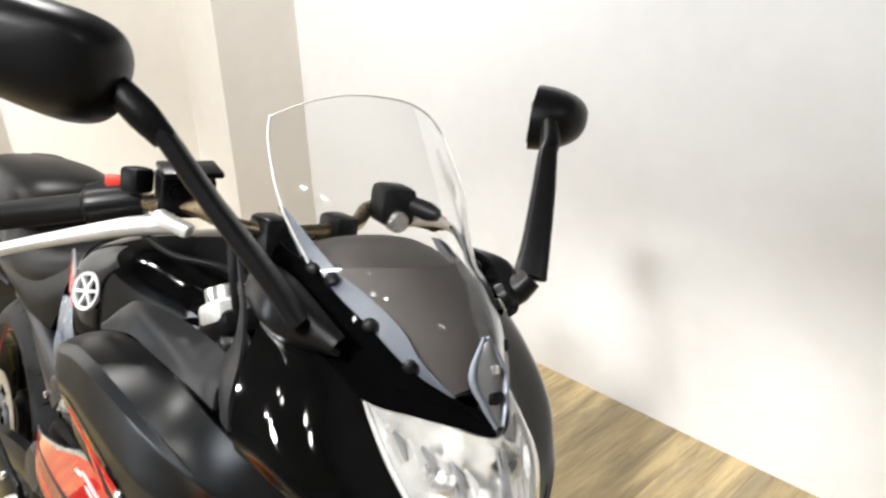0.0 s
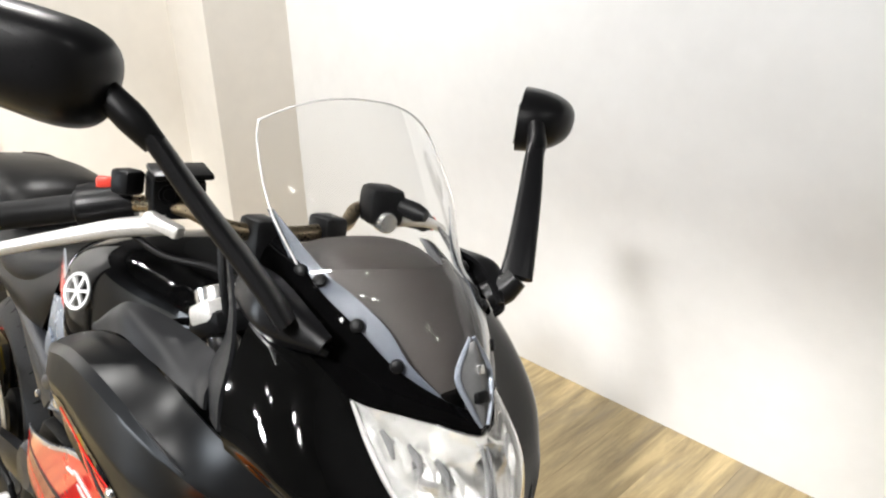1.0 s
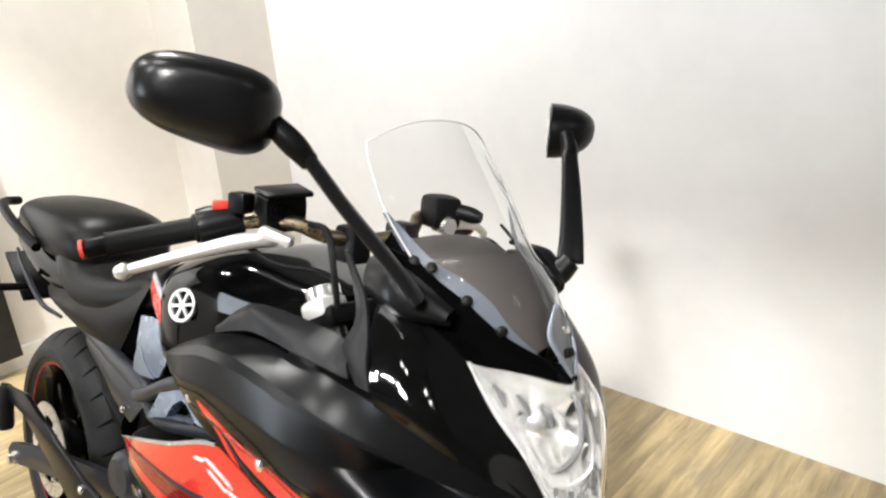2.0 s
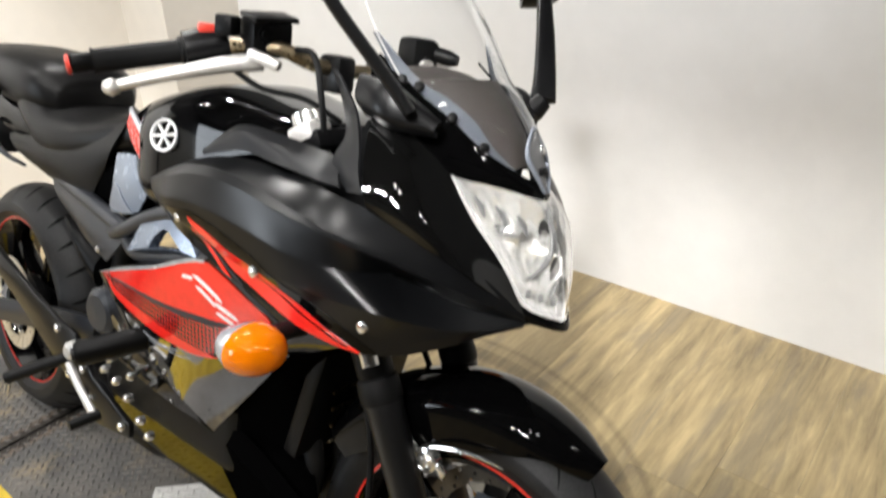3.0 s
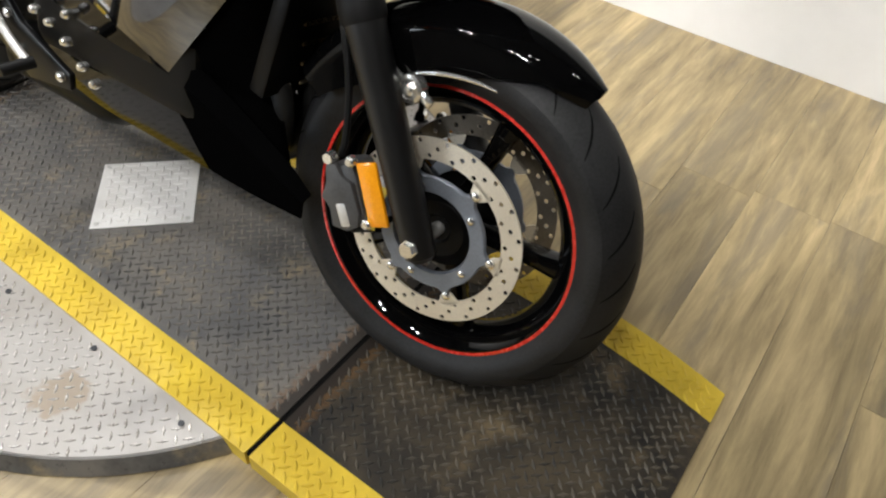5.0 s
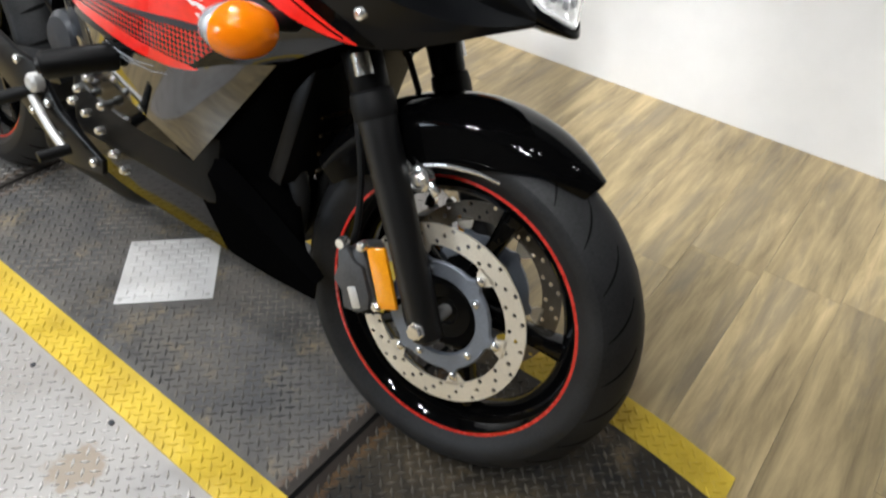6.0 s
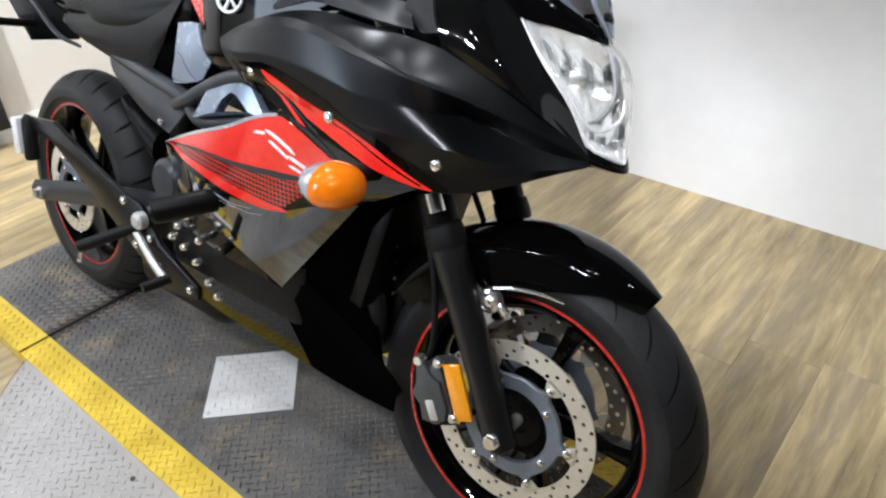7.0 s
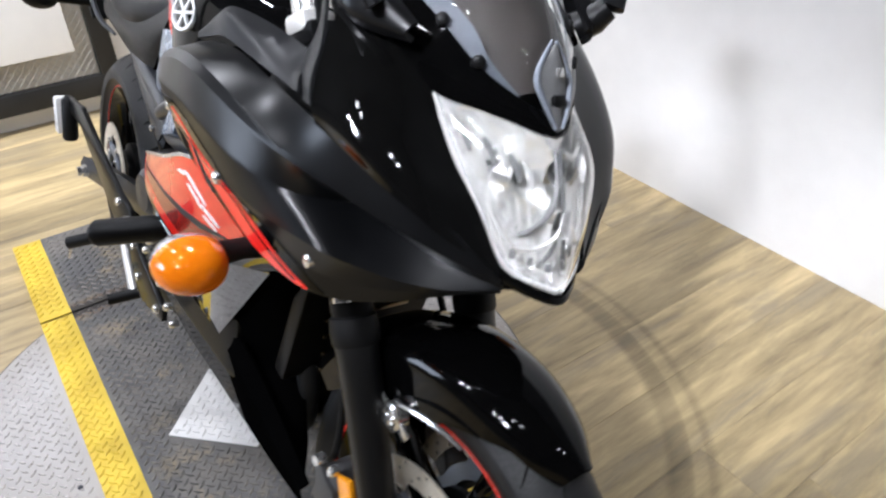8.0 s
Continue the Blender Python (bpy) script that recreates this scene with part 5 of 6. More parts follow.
def reflector():
    nu, nv = 61, 53
    rows = fine_grid(LENS, nu, nv)
    n = grid_normals(rows)
    depth = np.zeros(rows.shape[:2])
    for j in range(nv):
        for i in range(nu):
            u, v = i / (nu - 1) * 2 - 1, j / (nv - 1)
            rim = min(1, (1 - abs(u)) * 7) * min(1, v * 9, (1 - v) * 9)
            bowl = max(0, 1 - ((abs(u) - 0.42) / 0.50) ** 2 - ((v - 0.30) / 0.34) ** 2)
            low = max(0, 1 - ((abs(u) - 0.36) / 0.42) ** 2 - ((v - 0.66) / 0.30) ** 2)
            d = 0.046 * math.sqrt(bowl) if v < 0.50 else 0.026 * math.sqrt(low) + 0.0035 * (int(abs(u) * 9) % 2)
            depth[j, i] = 0.004 + rim * (0.010 + d)
    sgn = -1 if n[..., 0].mean() > 0 else 1
    g = rows + n * depth[..., None] * sgn
    v, f = shell(g, 0.002 * sgn, n)
    mesh_part("reflector", v, f, MIRRORFINISH, lens, "pale satin reflector with two bowls", sharp=28)
    for s in (-1, 1):
        lathe("bulb_shield", [(0.0005, -0.002), (0.004, -0.002), (0.005, 0.002), (0.005, 0.012), (0.0005, 0.012)], LAMPGREY, lens, pose(-0.030, 0.050 * s, 0.872, 0, 0, 90), "small grey bulb shield", 16, False)
        tube("reflector_rib", [(0.014, 0.004 * s, 0.902), (0.030, 0.003 * s, 0.868), (0.034, 0.010 * s, 0.838), (0.022, 0.024 * s, 0.812), (0.006, 0.040 * s, 0.808)], [0.002, 0.0034, 0.0038, 0.0034, 0.002], LAMPGREY, lens, "grey curved divider", 8, 24)
        tube("reflector_rib", [(0.050, 0.006 * s, 0.812), (0.049, 0.012 * s, 0.795), (0.046, 0.020 * s, 0.782)], [0.002, 0.003, 0.002], LAMPGREY, lens, "grey curved divider", 8, 12)
        tube("lens_rim", [(-0.078, 0.104 * s, 0.936), (-0.038, 0.096 * s, 0.886), (0.002, 0.081 * s, 0.835), (0.034, 0.058 * s, 0.783), (0.056, 0.030 * s, 0.768), (0.067, 0.004 * s, 0.759)], 0.0032, EDGE, lens, "grey lens edge", 8, 40)
        # frame of the narrow position lamp at the screen's tip
        tube("position_lamp_frame", [(-0.026, 0.003 * s, 1.006), (-0.016, 0.024 * s, 0.972), (0.000, 0.016 * s, 0.944), (0.010, 0.005 * s, 0.924)], [0.002, 0.0035, 0.003, 0.002], CARRIER, lens, "grey frame of the position lamp", 8, 18)
    patch("position_lamp", [[(-0.026, -0.006, 1.000), (-0.020, 0, 1.004), (-0.026, 0.006, 1.000)], [(-0.014, -0.020, 0.970), (-0.008, 0, 0.972), (-0.014, 0.020, 0.970)], [(0.006, -0.006, 0.926), (0.010, 0, 0.924), (0.006, 0.006, 0.926)]], LAMPGREY, lens, -0.004, 14, 16, "narrow dark position lamp", 1)
    # fluted reflector inserts, bright bezel and projector ring of each side
    for s in (-1, 1):
        ring = pose(-0.012, 0.040 * s, 0.868, 0, 0, 90 - 28 * s)
        lathe("projector_ring", [(0.016, -0.012), (0.022, -0.012), (0.024, 0.0), (0.022, 0.010), (0.016, 0.006)], CHROME, lens, ring, "bright ring round the bulb", 28)
        lathe("bulb_cap", [(0.0005, -0.010), (0.007, -0.009), (0.009, -0.002), (0.009, 0.016), (0.0005, 0.016)], LAMPGREY, lens, ring, "grey bulb cap", 18, False)
        for k in range(6):
            f = k / 5
            tube("reflector_flute", [(-0.050 + 0.062 * f, (0.086 - 0.040 * f) * s, 0.914 - 0.022 * f), (-0.040 + 0.062 * f, (0.080 - 0.040 * f) * s, 0.902 - 0.022 * f), (-0.034 + 0.062 * f, (0.078 - 0.040 * f) * s, 0.888 - 0.022 * f)], [0.002, 0.0045, 0.002], MIRRORFINISH if k % 2 else LAMPGREY, lens, "", 6)
        for k in range(5):
            f = k / 4
            part("lamp_cell", box_bm(0.004, 0.007, 0.010, 0.001, pose(0.033 + 0.020 * f, (0.050 - 0.038 * f) * s, 0.796 - 0.013 * f, 0, -20, 35 * s)), CHROME if k % 2 else LAMPGREY, lens)
        tube("inner_bezel", [(0.0, 0.070 * s, 0.846), (0.020, 0.062 * s, 0.818), (0.034, 0.050 * s, 0.804), (0.046, 0.030 * s, 0.806), (0.054, 0.012 * s, 0.822), (0.050, 0.006 * s, 0.846)], [0.0015, 0.0025, 0.003, 0.003, 0.0025, 0.0015], MIRRORFINISH, lens, "pale bezel between the two bowls", 8, 30)
    part("position_bulb", box_bm(0.006, 0.009, 0.010, 0.002, pose(-0.008, 0, 0.978, 0, -25, 0)), CHROME, lens, "small bright bulb")
    part("bulb_holder", box_bm(0.012, 0.018, 0.012, 0.003, pose(-0.002, 0, 0.950, 0, -25, 0)), DARK, lens, "dark foot of the position lamp")


reflector()
patch("chin", [[(0.034, -0.063, 0.782), (0.060, -0.031, 0.764), (0.073, 0, 0.754), (0.060, 0.031, 0.764), (0.034, 0.063, 0.782)], [(0.032, -0.064, 0.766), (0.060, -0.032, 0.752), (0.074, 0, 0.744), (0.060, 0.032, 0.752), (0.032, 0.064, 0.766)],
               [(0.010, -0.060, 0.760), (0.03, -0.030, 0.748), (0.04, 0, 0.742), (0.03, 0.030, 0.748), (0.010, 0.060, 0.760)]], GLOSS, bike, 0.003, 30, 12, "gloss black chin under the headlight")
patch("nose_floor", [[(0.03, -0.06, 0.757), (0.04, 0, 0.75), (0.03, 0.06, 0.757)], [(-0.10, -0.14, 0.74), (-0.10, 0, 0.75), (-0.10, 0.14, 0.74)], [(-0.22, -0.17, 0.74), (-0.22, 0, 0.76), (-0.22, 0.17, 0.74)]], DARK, bike, 0.004, 16, 16, "matte black underside of the nose")


# ---------------------------------------------------------------- mirrors
def mirror(s):
    tip = -0.082 if s < 0 else -0.098
    foot = patch("mirror", [[(-0.205, 0.148 * s, 1.048), (-0.150, 0.144 * s, 1.040), (tip, 0.134 * s, 1.006)], [(-0.200, 0.162 * s, 1.044), (-0.140, 0.170 * s, 1.038), (tip, 0.142 * s, 1.002)],
                            [(-0.195, 0.172 * s, 1.018), (-0.140, 0.180 * s, 1.006), (tip - 0.002, 0.146 * s, 0.992)], [(-0.178, 0.168 * s, 0.998), (-0.13, 0.166 * s, 0.988), (tip - 0.004, 0.134 * s, 0.984)]], MATTE, bike, 0.006, 24, 18, "matte black rear view mirror on a long stalk")
    if s < 0:
        path = spline([(-0.112, -0.164, 1.014), (-0.135, -0.185, 1.050), (-0.178, -0.228, 1.115), (-0.205, -0.260, 1.165), (-0.216, -0.282, 1.186)], 16)
    else:
        path = spline([(-0.110, 0.172, 1.030), (-0.124, 0.192, 1.064), (-0.158, 0.235, 1.125), (-0.186, 0.268, 1.172), (-0.200, 0.288, 1.194)], 16)
        tube("stalk_joint", [(-0.132, 0.148, 0.998), (-0.118, 0.164, 1.014), (-0.110, 0.173, 1.030)], [0.020, 0.019, 0.016], MATTE, foot, "", 14)
    wide, verts, faces = Vector((0.7, 0.7 * s, 0)), [], []
    for i, p in enumerate(path):
        t = Vector(path[min(i + 1, 15)] - path[max(i - 1, 0)]).normalized()
        a = (wide - t * wide.dot(t)).normalized()
        b = t.cross(a)
        half = 0.0215 - 0.0105 * i / 15
        for k in range(16):
            q = 2 * math.pi * k / 16
            verts.append(Vector(p) + a * half * math.copysign(abs(math.cos(q)) ** 0.8, math.cos(q)) + b * 0.0085 * math.copysign(abs(math.sin(q)) ** 0.8, math.sin(q)))
    for i in range(15):
        faces += [(i * 16 + k, i * 16 + (k + 1) % 16, i * 16 + 16 + (k + 1) % 16, i * 16 + 16 + k) for k in range(16)]
    faces += [tuple(range(15, -1, -1)), tuple(range(240, 256))]
    mesh_part("stalk", verts, faces, MATTE, foot, "flat tapered mirror stalk")
    k = Vector((0, 0, 0)) if s < 0 else Vector((0.014, 0.010, 0.008))
    tube("knuckle", [Vector(q) + k for q in ((-0.203, 0.258 * s, 1.160), (-0.213, 0.276 * s, 1.180), (-0.236, 0.298 * s, 1.206))], [0.011, 0.0145, 0.012], DARK, foot, "", 14, 8)
    # housing: rounded back shell turned outwards, glass towards the rider
    verts, faces, nu, nv, sweep, tilt = [], [], 44, 14, radians(34), radians(12)
    d, n = Vector((-math.sin(sweep), math.cos(sweep) * s, 0)), Vector((math.cos(sweep), math.sin(sweep) * s, 0))
    c = Vector((-0.232, 0.285 * s, 1.216) if s < 0 else (-0.238, 0.300, 1.222)) + d * 0.072
    for j in range(nv + 1):
        f = j / nv
        for i in range(nu):
            a = 2 * math.pi * i / nu
            w, h = 0.078, 0.0455
            y, z = w * math.copysign(abs(math.cos(a)) ** (0.55 if s < 0 else 0.8), math.cos(a)), h * math.copysign(abs(math.sin(a)) ** (0.72 if s < 0 else 0.85), math.sin(a))
            z += -0.13 * z * (y / w) - 0.07 * z * (y / w) ** 2
            y, z = y * math.cos(tilt) - z * math.sin(tilt), y * math.sin(tilt) + z * math.cos(tilt)
            r = math.cos(f * math.pi / 2) ** (0.55 if s < 0 else 0.8) if f < 1 else 0.0
            verts.append(c + d * (y * r) + n * ((0.064 if s < 0 else 0.080) * math.sin(f * math.pi / 2) - 0.010) + Vector((0, 0, z * r + 0.006 * f)))
    for j in range(nv):
        for i in range(nu):
            faces.append((j * nu + i, j * nu + (i + 1) % nu, (j + 1) * nu + (i + 1) % nu, (j + 1) * nu + i))
    faces.append(tuple(range(nu)))
    mesh_part("mirror_housing", verts, faces, MATTE, foot, "smooth matte black mirror shell", sharp=60)
    p = c - n * 0.0118
    part("mirror_glass", box_bm(0.003, 0.118, 0.058, 0.0012, pose(p.x, p.y, p.z, 0, 0, 34 * s) @ pose(0, 0, 0, 12 * s, 0, 0)), CHROME, foot, "mirror glass")


mirror(-1)
mirror(1)


# ---------------------------------------------------------------- handlebar
BAR = tube("handlebar", [(-0.556, -0.306, 1.010), (-0.480, -0.180, 1.044), (-0.400, -0.130, 1.058), (-0.355, -0.085, 1.040), (-0.340, 0.0, 1.035), (-0.355, 0.085, 1.040), (-0.390, 0.140, 1.056), (-0.43, 0.235, 1.040), (-0.47, 0.37, 1.012)], 0.011, BRONZE, bike, "bronze anodised handlebar", 14, 48)
for s, end, near in ((-1, (-0.563, -0.318, 1.007), (-0.500, -0.205, 1.037)), (1, (-0.470, 0.370, 1.012), (-0.432, 0.240, 1.039))):
    a, b = Vector(near), Vector(end)
    tube("grip", [a, a.lerp(b, 0.02), a.lerp(b, 0.06), a.lerp(b, 0.08), a.lerp(b, 0.92), a.lerp(b, 0.95)], [0.0155, 0.021, 0.021, 0.0170, 0.0170, 0.019], RUBBER, BAR, "black rubber grip", 18)
    tube("bar_end", [a.lerp(b, 0.94), a.lerp(b, 0.96), a.lerp(b, 1.14), a.lerp(b, 1.16)], [0.012, 0.0135, 0.0135, 0.010], DARK, BAR, "black bar end weight", 14)
    tube("bar_end_ring", [a.lerp(b, 1.155), a.lerp(b, 1.165), a.lerp(b, 1.20), a.lerp(b, 1.21)], [0.010, 0.0135, 0.0135, 0.009], REDPLASTIC, BAR, "red bar end ring", 14)
a, b = Vector((-0.500, -0.205, 1.037)), Vector((-0.563, -0.318, 1.007))
tube("switch_housing", [a.lerp(b, -0.46), a.lerp(b, -0.44), a.lerp(b, -0.08), a.lerp(b, 0.02), a.lerp(b, 0.03)], [0.018, 0.027, 0.029, 0.027, 0.018], MATTE, BAR, "black switch housing", 16)
part("kill_switch", box_bm(0.024, 0.016, 0.014, 0.003, pose(-0.481, -0.186, 1.072, 0, 0, 60)), REDPLASTIC, BAR, "red engine stop switch")
res = part("brake_reservoir", box_bm(0.048, 0.064, 0.052, 0.006, pose(-0.420, -0.128, 1.070, 5, 8, -13)), DARK, BAR, "black brake fluid reservoir")
part("reservoir_lid", box_bm(0.053, 0.070, 0.008, 0.003, pose(-0.416, -0.126, 1.099, 5, 8, -13)), MATTE, res)
lathe("sight_glass", [(0.0005, -0.004), (0.007, -0.004), (0.008, -0.001), (0.012, -0.002), (0.012, 0.004), (0.0005, 0.004)], DARK, res, pose(-0.398, -0.147, 1.074, 0, 0, 77), "round sight glass", 20, False)
part("mirror_boss", box_bm(0.028, 0.03, 0.03, 0.005, pose(-0.446, -0.176, 1.080, 0, 0, 20)), DARK, BAR)
tube("brake_lever", [(-0.402, -0.146, 1.036), (-0.432, -0.190, 1.026), (-0.475, -0.250, 1.004), (-0.510, -0.304, 0.983)], [0.013, 0.012, 0.009, 0.008], ALLOY, BAR, "bare alloy brake lever", 12, 26)
lathe("lever_ball", [(0.0005, -0.0125), (0.008, -0.010), (0.0125, 0.0), (0.008, 0.010), (0.0005, 0.0125)], ALLOY, BAR, Matrix.Translation((-0.514, -0.311, 0.980)), "", 18, False, 80)
part("lever_perch", box_bm(0.050, 0.020, 0.016, 0.005, pose(-0.388, -0.156, 1.040, 0, 15, 30)), ALLOY, BAR, "bare alloy lever perch")
tube("brake_hose", [(-0.362, -0.120, 1.060), (-0.325, -0.120, 1.055), (-0.300, -0.125, 1.00), (-0.300, -0.11, 0.93)], 0.0048, RUBBER, BAR, "", 8, 20)
tube("throttle_cable", [(-0.44, -0.185, 1.03), (-0.40, -0.15, 1.00), (-0.36, -0.10, 0.99), (-0.33, -0.05, 0.96)], 0.0045, RUBBER, BAR, "", 8, 20)
part("clutch_perch", box_bm(0.060, 0.055, 0.056, 0.012, pose(-0.352, 0.150, 1.070, 0, 0, -20)), DARK, BAR, "black clutch perch and switch block")
lathe("clutch_adjuster", [(0.0005, -0.012), (0.013, -0.012), (0.016, -0.006), (0.016, 0.01), (0.0005, 0.01)], CHROME, BAR, pose(-0.330, 0.142, 1.050, 0, 0, 75), "bright adjuster wheel", 20, False)
tube("clutch_lever", [(-0.335, 0.150, 1.050), (-0.335, 0.20, 1.050), (-0.37, 0.28, 1.035), (-0.41, 0.36, 1.012)], [0.010, 0.010, 0.008, 0.008], ALLOY, BAR, "bare alloy clutch lever", 12, 20)
tube("choke_knob", [(-0.335, 0.16, 1.076), (-0.300, 0.172, 1.070), (-0.285, 0.177, 1.068)], [0.013, 0.014, 0.009], DARK, BAR, "", 12)
for s in (-1, 1):
    part("bar_clamp", box_bm(0.046, 0.038, 0.056, 0.008, pose(-0.345, 0.052 * s, 1.030)), MATTE, BAR, "black handlebar clamp")
part("fork_pinch_clamp", box_bm(0.05, 0.05, 0.028, 0.008, ST @ Matrix.Translation(along(0.725, -0.112, 0.0)) @ Matrix.Rotation(-RAKE, 4, "Y")), ALLOY, bike, "cast alloy top clamp end")


# ---------------------------------------------------------------- tank, seat, rear
def frame_plate(s):
    """The cast frame gusset under the tank: a triangle with a triangular opening and bevelled rims."""
    outer = [(-0.715, 0.662), (-0.672, 0.722), (-0.583, 0.757), (-0.548, 0.752), (-0.510, 0.706), (-0.560, 0.704)]
    inner = [(-0.640, 0.690), (-0.622, 0.716), (-0.596, 0.735), (-0.580, 0.733), (-0.548, 0.710), (-0.580, 0.702)]
    verts, faces, n = [], [], len(outer)
    for loop, y in ((outer, 0.150), (outer, 0.166), (inner, 0.172), (inner, 0.150)):
        verts += [(x, y * s, z) for x, z in loop]
    for r in range(4):
        for i in range(n):
            j = (i + 1) % n
            a, b = r * n, ((r + 1) % 4) * n
            faces.append((a + i, a + j, b + j, b + i))
    mesh_part("frame_gusset", verts, faces, BLUEGREY, bike, "pale grey cast frame gusset", sharp=20)


loft("fuel_tank", [(-0.296, 0, 0.880, 0.088, 0.062), (-0.345, 0, 0.876, 0.120, 0.084), (-0.440, 0, 0.868, 0.140, 0.104), (-0.560, 0, 0.860, 0.162, 0.124), (-0.670, 0, 0.846, 0.163, 0.110), (-0.780, 0, 0.834, 0.115, 0.086), (-0.850, 0, 0.825, 0.08, 0.065)], GLOSS, bike, "gloss black fuel tank", 40, 64, 3.8, 60)
for s in (-1, 1):
    mz = Matrix.Translation((-0.601, 0.1700 * s, 0.893)) @ Matrix.Rotation(radians(-14 * s), 4, "Z") @ Matrix.Rotation(radians(15 * s), 4, "X")
    em = lathe("tank_emblem", [(0.0225, -0.003), (0.0270, -0.003), (0.0275, 0.002), (0.022, 0.002)], WHITE, bike, mz, "round bright tank badge", 36)
    for k in range(3):
        part("emblem_bar", box_bm(0.005, 0.005, 0.046, 0.001, mz @ Matrix.Rotation(k * math.pi / 3 + 0.3, 4, "Y")), WHITE, em)
    patch("tank_side_panel", [[(-0.752, -0.139 * -s, 0.905), (-0.700, -0.153 * -s, 0.880), (-0.640, -0.159 * -s, 0.835)], [(-0.765, -0.137 * -s, 0.880), (-0.715, -0.153 * -s, 0.850), (-0.640, -0.162 * -s, 0.800)]], RIMRED, bike, 0.003, 16, 8, "red flash on the tank's rear edge")
    patch("tank_side_edge", [[(-0.745, -0.141 * -s, 0.915), (-0.690, -0.155 * -s, 0.888), (-0.630, -0.161 * -s, 0.842)], [(-0.752, -0.140 * -s, 0.905), (-0.700, -0.154 * -s, 0.880), (-0.640, -0.160 * -s, 0.835)]], SILVER, bike, 0.003, 16, 6, "silver edge line on the tank")
    patch("side_cover", [[(-0.800, 0.134 * s, 0.822), (-0.735, 0.139 * s, 0.830), (-0.655, 0.145 * s, 0.806)], [(-0.805, 0.139 * s, 0.770), (-0.745, 0.147 * s, 0.778), (-0.680, 0.149 * s, 0.772)], [(-0.822, 0.134 * s, 0.705), (-0.765, 0.142 * s, 0.715), (-0.712, 0.146 * s, 0.732)]], BLUEGREY, bike, 0.004, 18, 14, "grey side cover with the window's blue reflection in its colour")
    patch("side_cover_panel", [[(-0.795, 0.142 * s, 0.768), (-0.785, 0.144 * s, 0.766), (-0.775, 0.146 * s, 0.758)], [(-0.806, 0.143 * s, 0.742), (-0.780, 0.147 * s, 0.740), (-0.750, 0.148 * s, 0.738)], [(-0.816, 0.140 * s, 0.716), (-0.770, 0.147 * s, 0.718), (-0.725, 0.149 * s, 0.726)]], CARRIER, bike, 0.003, 12, 10, "dark grey insert of the side cover")
    frame_plate(s)
    tube("frame_rail", [(-1.34, 0.070 * s, 0.748), (-1.119, 0.090 * s, 0.716), (-0.95, 0.110 * s, 0.698), (-0.785, 0.130 * s, 0.680), (-0.70, 0.142 * s, 0.655), (-0.45, 0.15 * s, 0.72)], [0.010, 0.015, 0.016, 0.016, 0.016, 0.016], TAILGREY, bike, "satin grey frame tube", 14, 28)
    tube("tail_edge", [(-1.50, 0.090 * s, 0.815), (-1.445, 0.098 * s, 0.779), (-1.335, 0.100 * s, 0.717), (-1.25, 0.090 * s, 0.700)], [0.004, 0.006, 0.006, 0.004], TAILGREY, bike, "grey lower edge of the tail", 10, 24)
    tube("frame_brace", [(-0.815, 0.130 * s, 0.664), (-0.745, 0.150 * s, 0.692), (-0.630, 0.156 * s, 0.750), (-0.50, 0.165 * s, 0.785)], 0.0135, TAILGREY, bike, "grey frame tube", 12, 18)
    patch("tail_side", [[(-1.130, 0.088 * s, 0.704), (-0.950, 0.110 * s, 0.684), (-0.780, 0.126 * s, 0.664)], [(-1.108, 0.092 * s, 0.668), (-0.955, 0.116 * s, 0.642), (-0.812, 0.130 * s, 0.628)], [(-1.050, 0.086 * s, 0.624), (-0.950, 0.110 * s, 0.606), (-0.850, 0.127 * s, 0.594)]], TAILGREY, bike, 0.004, 24, 14, "satin charcoal tail panel")
    bolt("tail_bolt", pose(-0.874, 0.129 * s, 0.613, 0, 0, 0 if s < 0 else 180), 0.007, 0.005, CHROME, bike, 12)
    patch("seat_skirt", [[(-1.300, 0.098 * s, 0.765), (-1.120, 0.112 * s, 0.805), (-0.980, 0.105 * s, 0.825), (-0.850, 0.085 * s, 0.868)], [(-1.270, 0.104 * s, 0.742), (-1.100, 0.122 * s, 0.755), (-0.970, 0.120 * s, 0.765), (-0.868, 0.107 * s, 0.812)], [(-1.200, 0.100 * s, 0.718), (-1.080, 0.106 * s, 0.702), (-0.960, 0.110 * s, 0.688), (-0.895, 0.106 * s, 0.765)]], VINYL, bike, 0.004, 24, 16, "black vinyl side of the rider seat")
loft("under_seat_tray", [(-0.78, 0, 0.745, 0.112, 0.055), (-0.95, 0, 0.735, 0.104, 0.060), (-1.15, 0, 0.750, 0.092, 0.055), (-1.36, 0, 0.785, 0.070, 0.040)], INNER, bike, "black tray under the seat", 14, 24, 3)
loft("rider_seat", [(-0.790, 0, 0.862, 0.060, 0.030), (-0.87, 0, 0.838, 0.092, 0.045), (-1.00, 0, 0.805, 0.122, 0.055), (-1.12, 0, 0.805, 0.128, 0.060), (-1.20, 0, 0.840, 0.118, 0.065), (-1.26, 0, 0.86, 0.10, 0.05)], VINYL, bike, "black vinyl rider seat", 26, 32, 2.6, 60)
loft("pillion_seat", [(-1.10, 0, 0.868, 0.085, 0.040), (-1.16, 0, 0.884, 0.120, 0.062), (-1.30, 0, 0.892, 0.124, 0.068), (-1.46, 0, 0.900, 0.098, 0.050), (-1.56, 0, 0.895, 0.06, 0.028)], VINYL, bike, "black vinyl pillion seat", 24, 28, 2.6, 60)
